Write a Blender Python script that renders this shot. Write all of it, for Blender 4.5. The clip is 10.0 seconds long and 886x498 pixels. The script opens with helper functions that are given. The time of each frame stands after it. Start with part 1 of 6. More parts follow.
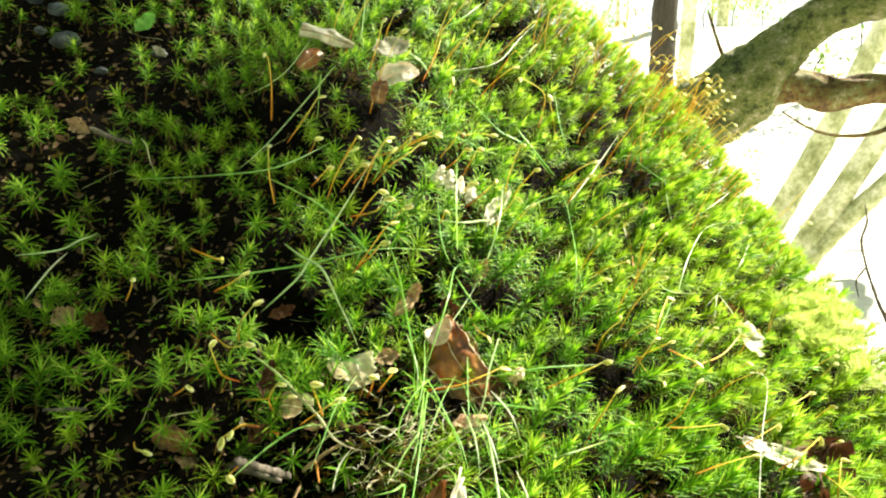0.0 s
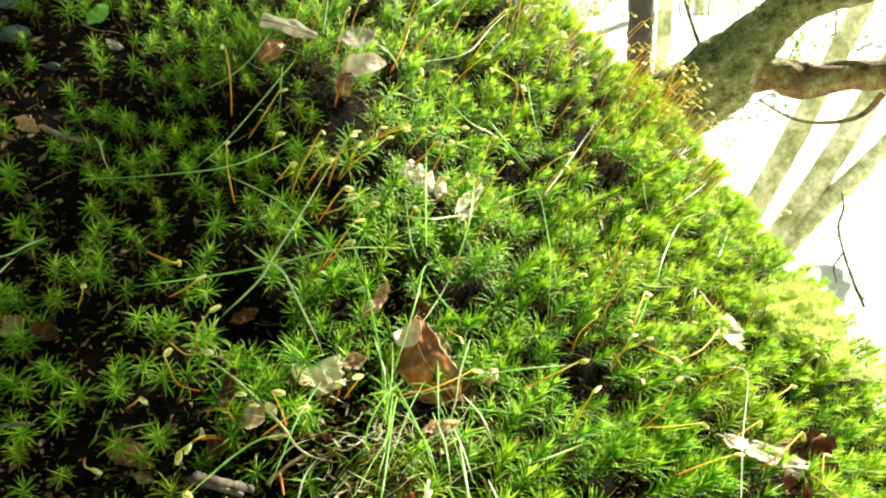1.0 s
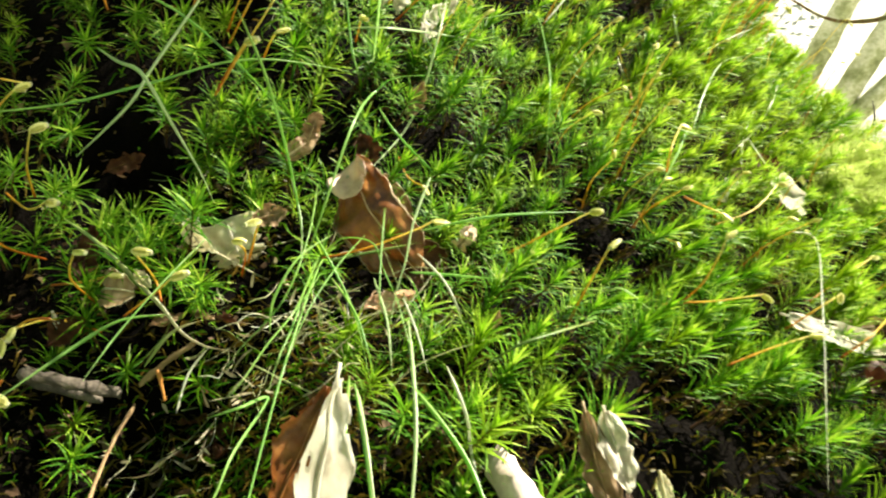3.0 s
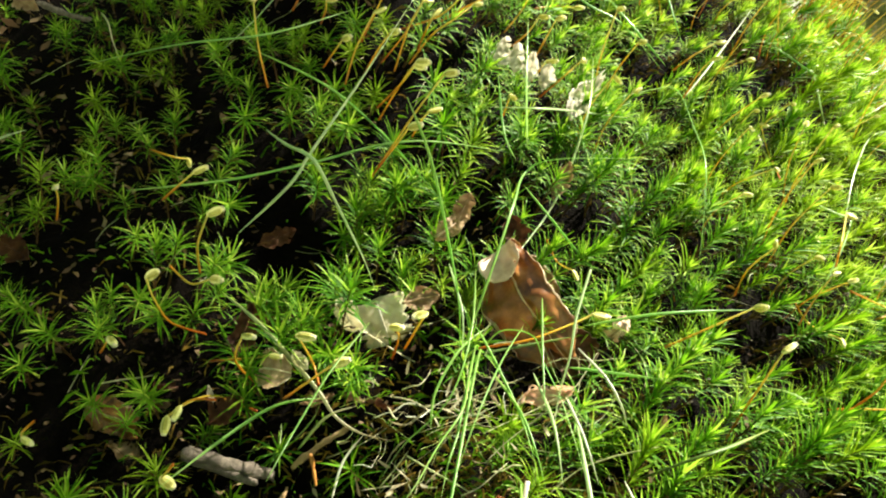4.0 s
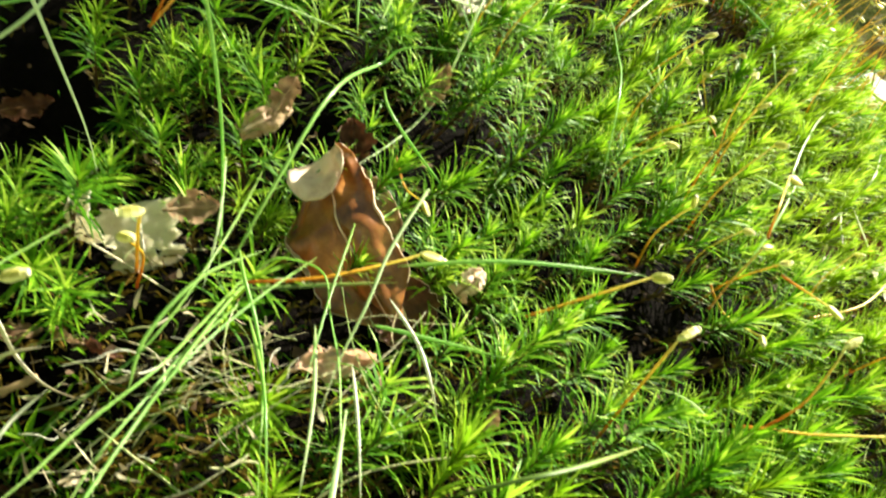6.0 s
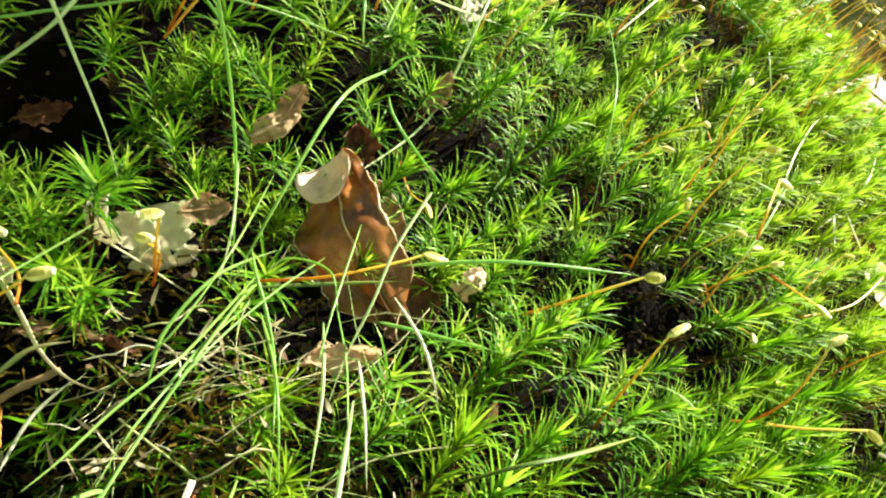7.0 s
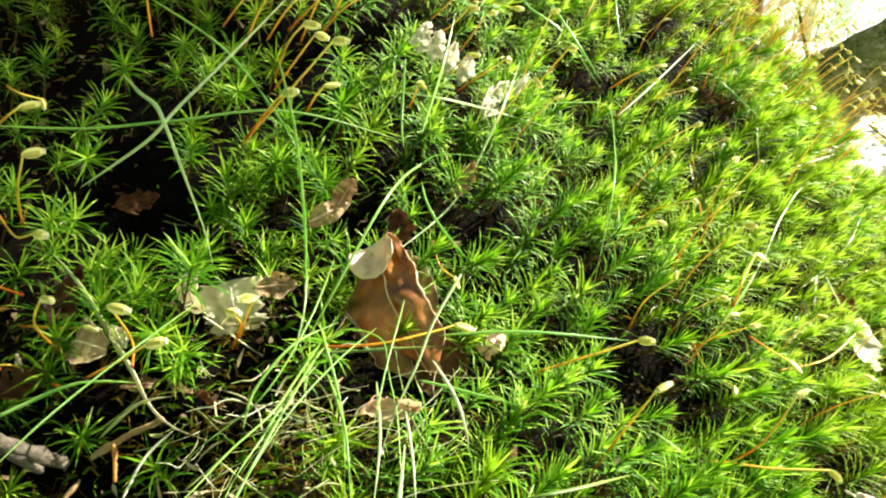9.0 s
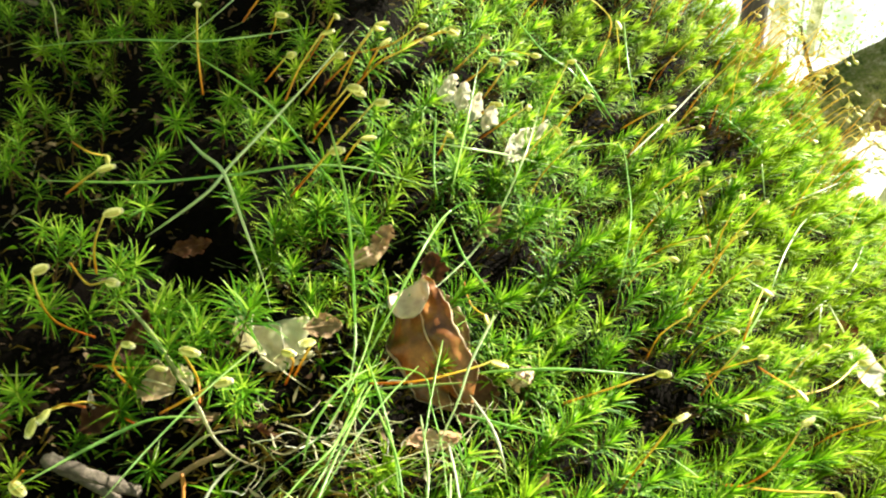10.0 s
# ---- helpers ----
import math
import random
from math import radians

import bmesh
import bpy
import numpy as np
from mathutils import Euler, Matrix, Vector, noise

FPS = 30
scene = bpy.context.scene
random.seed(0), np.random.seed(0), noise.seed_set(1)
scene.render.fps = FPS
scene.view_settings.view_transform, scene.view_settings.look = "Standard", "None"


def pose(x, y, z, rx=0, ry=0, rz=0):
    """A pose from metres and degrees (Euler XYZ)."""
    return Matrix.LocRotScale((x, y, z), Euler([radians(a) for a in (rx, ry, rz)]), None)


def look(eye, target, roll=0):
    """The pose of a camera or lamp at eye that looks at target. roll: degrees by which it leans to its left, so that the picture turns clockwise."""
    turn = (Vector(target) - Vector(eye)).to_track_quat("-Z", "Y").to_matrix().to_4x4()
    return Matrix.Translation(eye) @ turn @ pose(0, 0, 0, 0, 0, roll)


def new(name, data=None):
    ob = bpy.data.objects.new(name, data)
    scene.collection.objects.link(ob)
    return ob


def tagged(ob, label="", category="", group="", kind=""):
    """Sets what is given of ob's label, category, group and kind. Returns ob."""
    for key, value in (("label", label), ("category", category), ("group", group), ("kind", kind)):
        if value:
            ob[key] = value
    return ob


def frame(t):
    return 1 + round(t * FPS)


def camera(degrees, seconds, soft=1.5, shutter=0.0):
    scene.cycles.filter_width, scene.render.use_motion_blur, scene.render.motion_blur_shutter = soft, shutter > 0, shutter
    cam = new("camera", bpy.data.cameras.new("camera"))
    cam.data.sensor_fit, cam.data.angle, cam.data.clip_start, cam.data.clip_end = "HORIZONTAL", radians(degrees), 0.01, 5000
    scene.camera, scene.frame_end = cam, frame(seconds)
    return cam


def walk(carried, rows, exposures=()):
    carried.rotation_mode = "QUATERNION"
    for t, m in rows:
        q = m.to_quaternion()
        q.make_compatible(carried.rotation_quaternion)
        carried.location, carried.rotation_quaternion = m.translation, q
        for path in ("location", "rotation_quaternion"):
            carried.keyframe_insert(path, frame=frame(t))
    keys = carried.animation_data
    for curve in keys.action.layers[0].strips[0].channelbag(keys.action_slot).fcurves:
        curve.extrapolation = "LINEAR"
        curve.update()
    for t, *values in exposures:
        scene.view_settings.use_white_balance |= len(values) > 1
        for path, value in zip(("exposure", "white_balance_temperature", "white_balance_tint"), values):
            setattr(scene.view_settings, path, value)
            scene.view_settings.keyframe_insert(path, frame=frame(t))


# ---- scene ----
cam = camera(61.0, 10.0, soft=2.1, shutter=0.4)
PATH = [
    (0, (0.00011, -0.00003, 0.50031), (0.00012, 0.96574, 0.24092), -0.009),
    (0.5, (0.00380, 0.00565, 0.50231), (0.01548, 0.97367, 0.25169), -0.429),
    (1, (0.00618, 0.01367, 0.49901), (0.02989, 0.97649, 0.22992), -0.669),
    (1.5, (0.01083, 0.02095, 0.49187), (0.04752, 0.98049, 0.21271), -1.535),
    (2, (0.02157, 0.04221, 0.46940), (0.06653, 0.98266, 0.13243), -2.202),
    (2.2, (0.02948, 0.05415, 0.45572), (0.07705, 0.98564, 0.09508), -2.012),
    (3.3, (0.02308, 0.09957, 0.43709), (-0.01819, 1.03537, 0.08699), -2.185),
    (3.5, (0.01320, 0.10040, 0.44214), (-0.05621, 1.04431, 0.11932), -1.675),
    (4, (0.00558, 0.10093, 0.44877), (-0.10142, 1.04969, 0.15143), -2.365),
    (4.5, (0.01552, 0.11597, 0.44087), (-0.05678, 1.05845, 0.11452), -2.884),
    (5, (0.02136, 0.14051, 0.42646), (-0.05127, 1.08101, 0.09453), -2.918),
    (5.5, (0.02477, 0.15588, 0.42481), (-0.03110, 1.10696, 0.12095), 5.006),
    (6, (0.03225, 0.16058, 0.41676), (0.00033, 1.10575, 0.09175), 6.171),
    (6.2, (0.03377, 0.16152, 0.41325), (0.00528, 1.10364, 0.07918), 6.621),
    (7.3, (0.03247, 0.14970, 0.42182), (-0.01128, 1.09640, 0.10269), 5.713),
    (7.5, (0.03212, 0.14711, 0.42345), (-0.02138, 1.09481, 0.10882), 5.349),
    (8, (0.02808, 0.13718, 0.43031), (-0.06636, 1.09243, 0.14999), 4.529),
    (8.5, (0.02809, 0.12845, 0.43432), (-0.05686, 1.08600, 0.15886), 5.164),
    (9, (0.02971, 0.12289, 0.43745), (-0.03086, 1.08174, 0.16010), 5.584),
    (9.5, (0.02573, 0.11220, 0.44508), (-0.03050, 1.07391, 0.17681), 5.848),
    (10, (0.02234, 0.10637, 0.44898), (-0.04830, 1.07020, 0.19201), 4.942),
]
walk(cam, [(t, look(eye, target, roll)) for t, eye, target, roll in PATH],
     exposures=[(0, 2.19), (1, 2.11), (1.5, 1.96), (2, 1.80), (3.5, 1.62), (4, 1.78), (5, 1.89), (6, 1.82), (7.5, 1.86), (8.5, 1.95), (10, 2.02)])


# ---- light ----
SUN = Vector((0.62, 0.45, 0.65)).normalized()
world = bpy.data.worlds.new("forest_sky")
scene.world = world
world.use_nodes = True
wn = world.node_tree
sky = wn.nodes.new("ShaderNodeTexSky")
sky.sky_type, sky.sun_disc = "NISHITA", False
sky.sun_elevation = math.asin(SUN.z)
sky.sun_rotation = math.atan2(SUN.x, SUN.y)
wn.nodes["Background"].inputs["Strength"].default_value = 0.060
tint = wn.nodes.new("ShaderNodeMix")
tint.data_type, tint.blend_type = "RGBA", "MULTIPLY"
tint.inputs["Factor"].default_value, tint.inputs["B"].default_value = 1.0, (1.0, 0.98, 0.58, 1.0)
wn.links.new(sky.outputs["Color"], tint.inputs["A"])
wn.links.new(tint.outputs["Result"], wn.nodes["Background"].inputs["Color"])
sun = new("sun", bpy.data.lights.new("sun", "SUN"))
sun.data.energy, sun.data.angle, sun.data.color = 5.8, radians(0.7), (1.0, 0.94, 0.76)
sun.matrix_basis = look(SUN * 30, (0, 0, 0))


# ---- materials ----
def mat(name):
    m = bpy.data.materials.new(name)
    m.use_nodes = True
    return m, m.node_tree, m.node_tree.nodes["Principled BSDF"]


def ramp(nt, fac, stops):
    r = nt.nodes.new("ShaderNodeValToRGB")
    while len(r.color_ramp.elements) < len(stops):
        r.color_ramp.elements.new(0.5)
    for e, (p, c) in zip(r.color_ramp.elements, stops):
        e.position, e.color = p, (*c, 1)
    nt.links.new(fac, r.inputs["Fac"])
    return r.outputs["Color"]


def noise_tex(nt, scale, detail=4.0, rough=0.6, coords="Object", stretch=None):
    tc = nt.nodes.new("ShaderNodeTexCoord")
    n = nt.nodes.new("ShaderNodeTexNoise")
    n.inputs["Scale"].default_value, n.inputs["Detail"].default_value, n.inputs["Roughness"].default_value = scale, detail, rough
    src = tc.outputs[coords]
    if stretch:
        mp = nt.nodes.new("ShaderNodeMapping")
        mp.inputs["Scale"].default_value = stretch
        nt.links.new(src, mp.inputs["Vector"])
        src = mp.outputs["Vector"]
    nt.links.new(src, n.inputs["Vector"])
    return n.outputs["Fac"]


def math_node(nt, op, a, b):
    n = nt.nodes.new("ShaderNodeMath")
    n.operation = op
    for i, v in enumerate((a, b)):
        if isinstance(v, (int, float)):
            n.inputs[i].default_value = v
        else:
            nt.links.new(v, n.inputs[i])
    return n.outputs[0]


def bump(nt, height, strength, distance, bsdf):
    b = nt.nodes.new("ShaderNodeBump")
    b.inputs["Strength"].default_value, b.inputs["Distance"].default_value = strength, distance
    nt.links.new(height, b.inputs["Height"])
    nt.links.new(b.outputs["Normal"], bsdf.inputs["Normal"])


def translucent(nt, bsdf, colour, amount):
    """Thin leaves let part of the light through."""
    t = nt.nodes.new("ShaderNodeBsdfTranslucent")
    nt.links.new(colour, t.inputs["Color"])
    mix = nt.nodes.new("ShaderNodeMixShader")
    mix.inputs["Fac"].default_value = amount
    nt.links.new(bsdf.outputs[0], mix.inputs[1])
    nt.links.new(t.outputs[0], mix.inputs[2])
    nt.links.new(mix.outputs[0], nt.nodes["Material Output"].inputs["Surface"])


def leafy(name, dark, mid, light, rough=0.45, through_amount=0.4, gloss=0.4, scale=120.0, bump_scale=900.0):
    """A green or dry leaf: colour differs from leaf to leaf and along each one."""
    m, nt, b = mat(name)
    geo = nt.nodes.new("ShaderNodeNewGeometry")
    obj = nt.nodes.new("ShaderNodeObjectInfo")
    fine = noise_tex(nt, scale)
    r = math_node(nt, "ADD", math_node(nt, "MULTIPLY", geo.outputs["Random Per Island"], 0.5), math_node(nt, "MULTIPLY", fine, 0.5))
    broad = noise_tex(nt, scale * 0.22, 3)
    r = math_node(nt, "ADD", math_node(nt, "MULTIPLY", obj.outputs["Random"], 0.12), math_node(nt, "ADD", math_node(nt, "MULTIPLY", r, 0.62), math_node(nt, "MULTIPLY", broad, 0.32)))
    c = ramp(nt, r, [(0.2, dark), (0.5, mid), (0.85, light)])
    nt.links.new(c, b.inputs["Base Color"])
    b.inputs["Roughness"].default_value = rough
    b.inputs["Specular IOR Level"].default_value = gloss
    bump(nt, noise_tex(nt, bump_scale, 2), 0.3, 0.0004, b)
    translucent(nt, b, c, through_amount)
    return m


def rough_mat(name, stops, scale, bump_scale, bump_dist, rough=0.9, stretch=None, detail=8.0, gloss=0.3):
    m, nt, b = mat(name)
    big = noise_tex(nt, scale, detail, 0.65, stretch=stretch)
    fine = noise_tex(nt, bump_scale, 6, 0.7, stretch=stretch)
    f = math_node(nt, "ADD", math_node(nt, "MULTIPLY", big, 0.6), math_node(nt, "MULTIPLY", fine, 0.4))
    nt.links.new(ramp(nt, f, stops), b.inputs["Base Color"])
    b.inputs["Roughness"].default_value = rough
    b.inputs["Specular IOR Level"].default_value = gloss
    bump(nt, fine, 0.8, bump_dist, b)
    return m


M_MOSS = leafy("moss_green", (0.010, 0.062, 0.002), (0.071, 0.21, 0.004), (0.215, 0.40, 0.016), rough=0.52, gloss=0.12, scale=60)
M_MOSS_TIP = leafy("moss_tip", (0.048, 0.20, 0.004), (0.215, 0.42, 0.012), (0.60, 0.74, 0.10), rough=0.44, gloss=0.20, scale=60)
# yellower moss: the sunlit tone of the right side put into its colour
M_MOSS_LIT = leafy("moss_lit_yellow", (0.024, 0.075, 0.001), (0.115, 0.225, 0.003), (0.28, 0.42, 0.014), rough=0.55, gloss=0.10, scale=60)
M_MOSS_LIT_TIP = leafy("moss_lit_tip", (0.08, 0.23, 0.003), (0.25, 0.45, 0.012), (0.58, 0.71, 0.09), rough=0.50, gloss=0.16, scale=60)
M_FEATHER = leafy("feather_moss", (0.20, 0.30, 0.03), (0.44, 0.54, 0.11), (0.70, 0.74, 0.32), rough=0.5, gloss=0.3, scale=80)
M_MOSS_OLD = leafy("moss_old", (0.026, 0.022, 0.003), (0.085, 0.070, 0.007), (0.22, 0.13, 0.022), gloss=0.12, through_amount=0.3, scale=60)
M_BUD = leafy("moss_bud", (0.42, 0.50, 0.10), (0.66, 0.72, 0.26), (0.82, 0.84, 0.48), rough=0.5, gloss=0.2, scale=60)
M_STEM = rough_mat("moss_stem", [(0.3, (0.03, 0.015, 0.006)), (0.7, (0.12, 0.05, 0.015))], 200, 900, 0.0002, 0.6)
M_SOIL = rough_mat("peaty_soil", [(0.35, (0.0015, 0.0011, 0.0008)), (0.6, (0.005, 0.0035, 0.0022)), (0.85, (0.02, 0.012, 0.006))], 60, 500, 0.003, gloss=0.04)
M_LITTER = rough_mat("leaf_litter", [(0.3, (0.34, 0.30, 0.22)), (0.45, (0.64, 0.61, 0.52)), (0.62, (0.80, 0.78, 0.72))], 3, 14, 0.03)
M_TURF = rough_mat("moss_covered_earth", [(0.36, (0.012, 0.012, 0.005)), (0.47, (0.03, 0.055, 0.008)), (0.56, (0.08, 0.14, 0.015)), (0.68, (0.16, 0.22, 0.04))], 14, 160, 0.02)
M_BARK = rough_mat("mossy_bark", [(0.38, (0.03, 0.035, 0.012)), (0.45, (0.09, 0.11, 0.025)), (0.50, (0.18, 0.21, 0.05)), (0.55, (0.22, 0.21, 0.09)), (0.62, (0.42, 0.40, 0.26))], 22, 95, 0.05)
M_BARK_RED = rough_mat("red_brown_bark", [(0.38, (0.035, 0.024, 0.010)), (0.45, (0.12, 0.075, 0.025)), (0.50, (0.22, 0.13, 0.045)), (0.54, (0.17, 0.18, 0.05)), (0.61, (0.38, 0.31, 0.19))], 16, 80, 0.05)
M_BARK_DARK = rough_mat("dark_ridged_bark", [(0.35, (0.02, 0.017, 0.013)), (0.6, (0.07, 0.06, 0.045)), (0.8, (0.14, 0.12, 0.09))], 14, 60, 0.012, stretch=(1, 1, 0.25))
M_BARK_PALE = rough_mat("smooth_pale_bark", [(0.38, (0.17, 0.19, 0.07)), (0.48, (0.36, 0.38, 0.19)), (0.56, (0.60, 0.60, 0.40)), (0.64, (0.80, 0.79, 0.66))], 3.5, 16, 0.006)
M_FOLIAGE = leafy("forest_leaf", (0.10, 0.22, 0.03), (0.20, 0.36, 0.06), (0.34, 0.48, 0.12), through_amount=0.3, scale=4, bump_scale=60)


# ---- building tools ----
def mesh_object(name, verts, faces, mats, parent=None, slots=None, smooth=False):
    me = bpy.data.meshes.new(name)
    me.from_pydata(np.asarray(verts, float).tolist(), [], faces.tolist() if isinstance(faces, np.ndarray) else faces)
    for m in (mats if isinstance(mats, (list, tuple)) else [mats]):
        me.materials.append(m)
    if slots is not None:
        me.polygons.foreach_set("material_index", np.asarray(slots, np.int32))
    if smooth:
        me.polygons.foreach_set("use_smooth", np.ones(len(me.polygons), bool))
    me.update()
    ob = new(name, me)
    ob.parent = parent
    return ob


def part(name, bm, material, parent, label=""):
    me = bpy.data.meshes.new(name)
    bm.to_mesh(me)
    bm.free()
    me.materials.append(material)
    for p in me.polygons:
        p.use_smooth = True
    ob = new(name, me)
    ob.parent = parent
    return tagged(ob, label)


def lattice(x, y, seed):
    """Smooth random heights between -1 and 1 over the plane, one wave a unit."""
    xi, yi = np.floor(x), np.floor(y)
    fx, fy = x - xi, y - yi
    fx, fy = fx * fx * (3 - 2 * fx), fy * fy * (3 - 2 * fy)

    def h(a, b):
        v = np.sin(a * 127.1 + b * 311.7 + seed * 74.7) * 43758.5453
        return (v - np.floor(v)) * 2 - 1
    return (h(xi, yi) * (1 - fx) + h(xi + 1, yi) * fx) * (1 - fy) + (h(xi, yi + 1) * (1 - fx) + h(xi + 1, yi + 1) * fx) * fy


# ---- shape of the bank ----
def hump(x, y, cx, cy, rx, ry):
    return np.exp(-((x - cx) / rx) ** 2 - ((y - cy) / ry) ** 2)


FLOOR = -0.95


def bank_top(x, y):
    """Height of the moss tips over the plan; the bank falls to the forest floor past its rim."""
    x, y = np.asarray(x, float), np.asarray(y, float)
    v = np.clip(y, 0.12, 0.75) - 0.35
    u = np.clip(x, -0.5, 0.4)
    z = 0.39 - 0.3256 * u + 0.5519 * v - 0.9783 * u * np.where(u < 0, np.clip(u, -0.2, 0) , u) - 1.0569 * u * v + 0.6405 * v * v
    z = z + (y - 0.35 - v) * np.where(y > 0.5, 0.35, 0.28)
    z = z + 0.036 * hump(x, y, -0.055, 0.435, 0.055, 0.05) - 0.028 * hump(x, y, -0.05, 0.262, 0.022, 0.02)
    z = z - 0.016 * hump(x, y, -0.075, 0.33, 0.025, 0.02) - 0.014 * hump(x, y, 0.05, 0.44, 0.035, 0.03)
    z = z + 0.042 * hump(x, y, 0.30, 0.48, 0.07, 0.10) - 0.012 * hump(x, y, 0.108, 0.328, 0.03, 0.03) + 0.012 * hump(x, y, 0.13, 0.51, 0.04, 0.04)
    z = z - 0.012 * hump(x, y, 0.032, 0.342, 0.022, 0.016) - 0.016 * hump(x, y, 0.075, 0.485, 0.032, 0.028)
    z = z - 0.014 * hump(x, y, -0.105, 0.270, 0.045, 0.03)
    z = z + 0.008 * lattice(x / 0.06, y / 0.06, 3) + 0.004 * lattice(x / 0.025, y / 0.025, 4)
    right = x - 0.30 - 0.02 * np.sin(7 * y)
    back = y - 0.62 - 0.9 * np.clip(0.05 - x, 0, 2)
    past = np.clip(np.logaddexp(right / 0.03, back / 0.03) * 0.03, 0, 3)
    past = past + np.clip(-0.15 - y, 0, 3) * 0.5 + 0.25 * np.clip(-0.75 - x, 0, 6)
    z = z - np.minimum(0.35 * past + 3.0 * past ** 2, 1.6 * past + 0.2)
    low = FLOOR + 0.05 * lattice(x / 0.9, y / 0.9, 8) + 0.3 * lattice(x / 9, y / 9, 9) - 0.45 * hump(x, y, 2.7, 5.2, 2.2, 1.2) - 1.0 * hump(x, y, 3.2, 7.5, 2.2, 1.3) + 0.07 * lattice(x / 0.22, y / 0.22, 14) * hump(x, y, 2.7, 5.4, 2.4, 1.4)
    return np.logaddexp(np.clip(z, -3, 0.95) / 0.03, low / 0.03) * 0.03


def soil_top(x, y):
    return bank_top(x, y) - 0.022 - 0.014 * hump(x, y, -0.078, 0.339, 0.012, 0.012) + 0.004 * lattice(x / 0.012, y / 0.012, 5) + 0.004 * lattice(x / 0.03, y / 0.03, 6)


def stretch_axis(lo, hi, step, limit, grow):
    mid = list(np.arange(lo, hi + step / 2, step))
    d, right, left = step, [], []
    a, b = hi, lo
    while a < limit or b > -limit:
        d *= grow
        a, b = a + d, b - d
        right.append(a), left.append(b)
    return np.array(left[::-1] + mid + right)


# ---- ground ----
gx, gy = stretch_axis(-0.36, 0.40, 0.004, 90, 1.06), stretch_axis(0.14, 0.86, 0.004, 90, 1.06)
GX, GY = np.meshgrid(gx, gy)
GZ = soil_top(GX, GY)
idx = np.arange(GX.size).reshape(GX.shape)
quads = np.stack([idx[:-1, :-1], idx[:-1, 1:], idx[1:, 1:], idx[1:, :-1]], -1).reshape(-1, 4)
qx, qy, qz = (a.reshape(-1)[quads].mean(1) for a in (GX, GY, GZ))
edge = 0.10 * lattice(qx / 0.12, qy / 0.12, 51) + 0.15 * lattice(qx / 0.4, qy / 0.4, 52)
reach = np.hypot(qx, qy - 0.4) + edge
high_up = qz + edge > FLOOR + 0.35
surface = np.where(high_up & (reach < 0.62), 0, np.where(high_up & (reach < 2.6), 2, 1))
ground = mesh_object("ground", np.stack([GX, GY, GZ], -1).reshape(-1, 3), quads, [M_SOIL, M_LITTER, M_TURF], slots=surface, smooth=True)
tagged(ground, "forest floor of pale dry leaf litter and a dark peaty bank", "ground", kind="structure")


# ---- trees ----
def limb_mesh(bm, points, radii, sides=14, knobs=0.08, seed=0):
    """A tapering, knobbly limb along a smooth line through the points."""
    pts = [Vector(p) for p in points]
    line, rad = [], []
    n = len(pts)
    for i in range(n - 1):
        p0, p1, p2, p3 = pts[max(i - 1, 0)], pts[i], pts[i + 1], pts[min(i + 2, n - 1)]
        for s in range(16):
            t = s / 16
            line.append(0.5 * ((2 * p1) + (p2 - p0) * t + (2 * p0 - 5 * p1 + 4 * p2 - p3) * t * t + (3 * p1 - p0 - 3 * p2 + p3) * t ** 3))
            rad.append(radii[i] * (1 - t) + radii[i + 1] * t)
    line.append(pts[-1]), rad.append(radii[-1])
    rings = []
    for i, p in enumerate(line):
        d = (line[min(i + 1, len(line) - 1)] - line[max(i - 1, 0)]).normalized()
        a = d.orthogonal().normalized() if i == 0 else (a - d * a.dot(d)).normalized()
        b = d.cross(a)
        ring = []
        for j in range(sides):
            t = 2 * math.pi * j / sides
            k = 1 + knobs * (noise.noise(p * (1.2 / max(radii)) * 0.5 + Vector((math.cos(t), math.sin(t), seed))) * 1.6 + noise.noise(p * (3 / max(radii)) * 0.5 + Vector((2 * math.cos(t), 2 * math.sin(t), seed))) + 0.6 * noise.noise(p * (9 / max(radii)) * 0.5 + Vector((6 * math.cos(t), 6 * math.sin(t), seed))))
            ring.append(bm.verts.new(p + (a * math.cos(t) + b * math.sin(t)) * rad[i] * k))
        rings.append(ring)
    for r0, r1 in zip(rings, rings[1:]):
        for j in range(sides):
            bm.faces.new((r0[j], r0[(j + 1) % sides], r1[(j + 1) % sides], r1[j]))
    bm.faces.new(rings[0][::-1]), bm.faces.new(rings[-1])


def leaf_cloud(rng, centres, count, size, spread):
    """Many small four-cornered leaves scattered in clumps."""
    vs, fs = [], []
    for c in centres:
        for _ in range(count):
            p = Vector(c) + Vector((rng.gauss(0, spread), rng.gauss(0, spread), rng.gauss(0, spread * 0.45)))
            q = Euler((rng.gauss(0, 0.6), rng.gauss(0, 0.6), rng.uniform(0, 6.28))).to_matrix()
            s = size * rng.uniform(0.6, 1.3)
            n = len(vs)
            vs += [tuple(p + q @ Vector(v) * s) for v in ((-1, 0, 0), (-0.1, -0.5, 0.08), (1, 0, -0.1), (0.05, 0.5, 0.08))]
            fs.append((n, n + 1, n + 2, n + 3))
    return vs, fs


def tree(label, bark, limbs, crown=None, seed=0, sides=14, knobs=0.08, limb_bark=None):
    t = tagged(new("tree"), label, "tree")
    for i, (points, radii) in enumerate(limbs):
        bm = bmesh.new()
        limb_mesh(bm, points, radii, sides, knobs, seed + i)
        part("trunk" if i == 0 else "limb", bm, limb_bark if i and limb_bark else bark, t)
    if crown:
        centres, count, size, spread = crown
        vs, fs = leaf_cloud(random.Random(seed), centres, count, size, spread)
        mesh_object("crown", vs, fs, M_FOLIAGE, t)
    return t


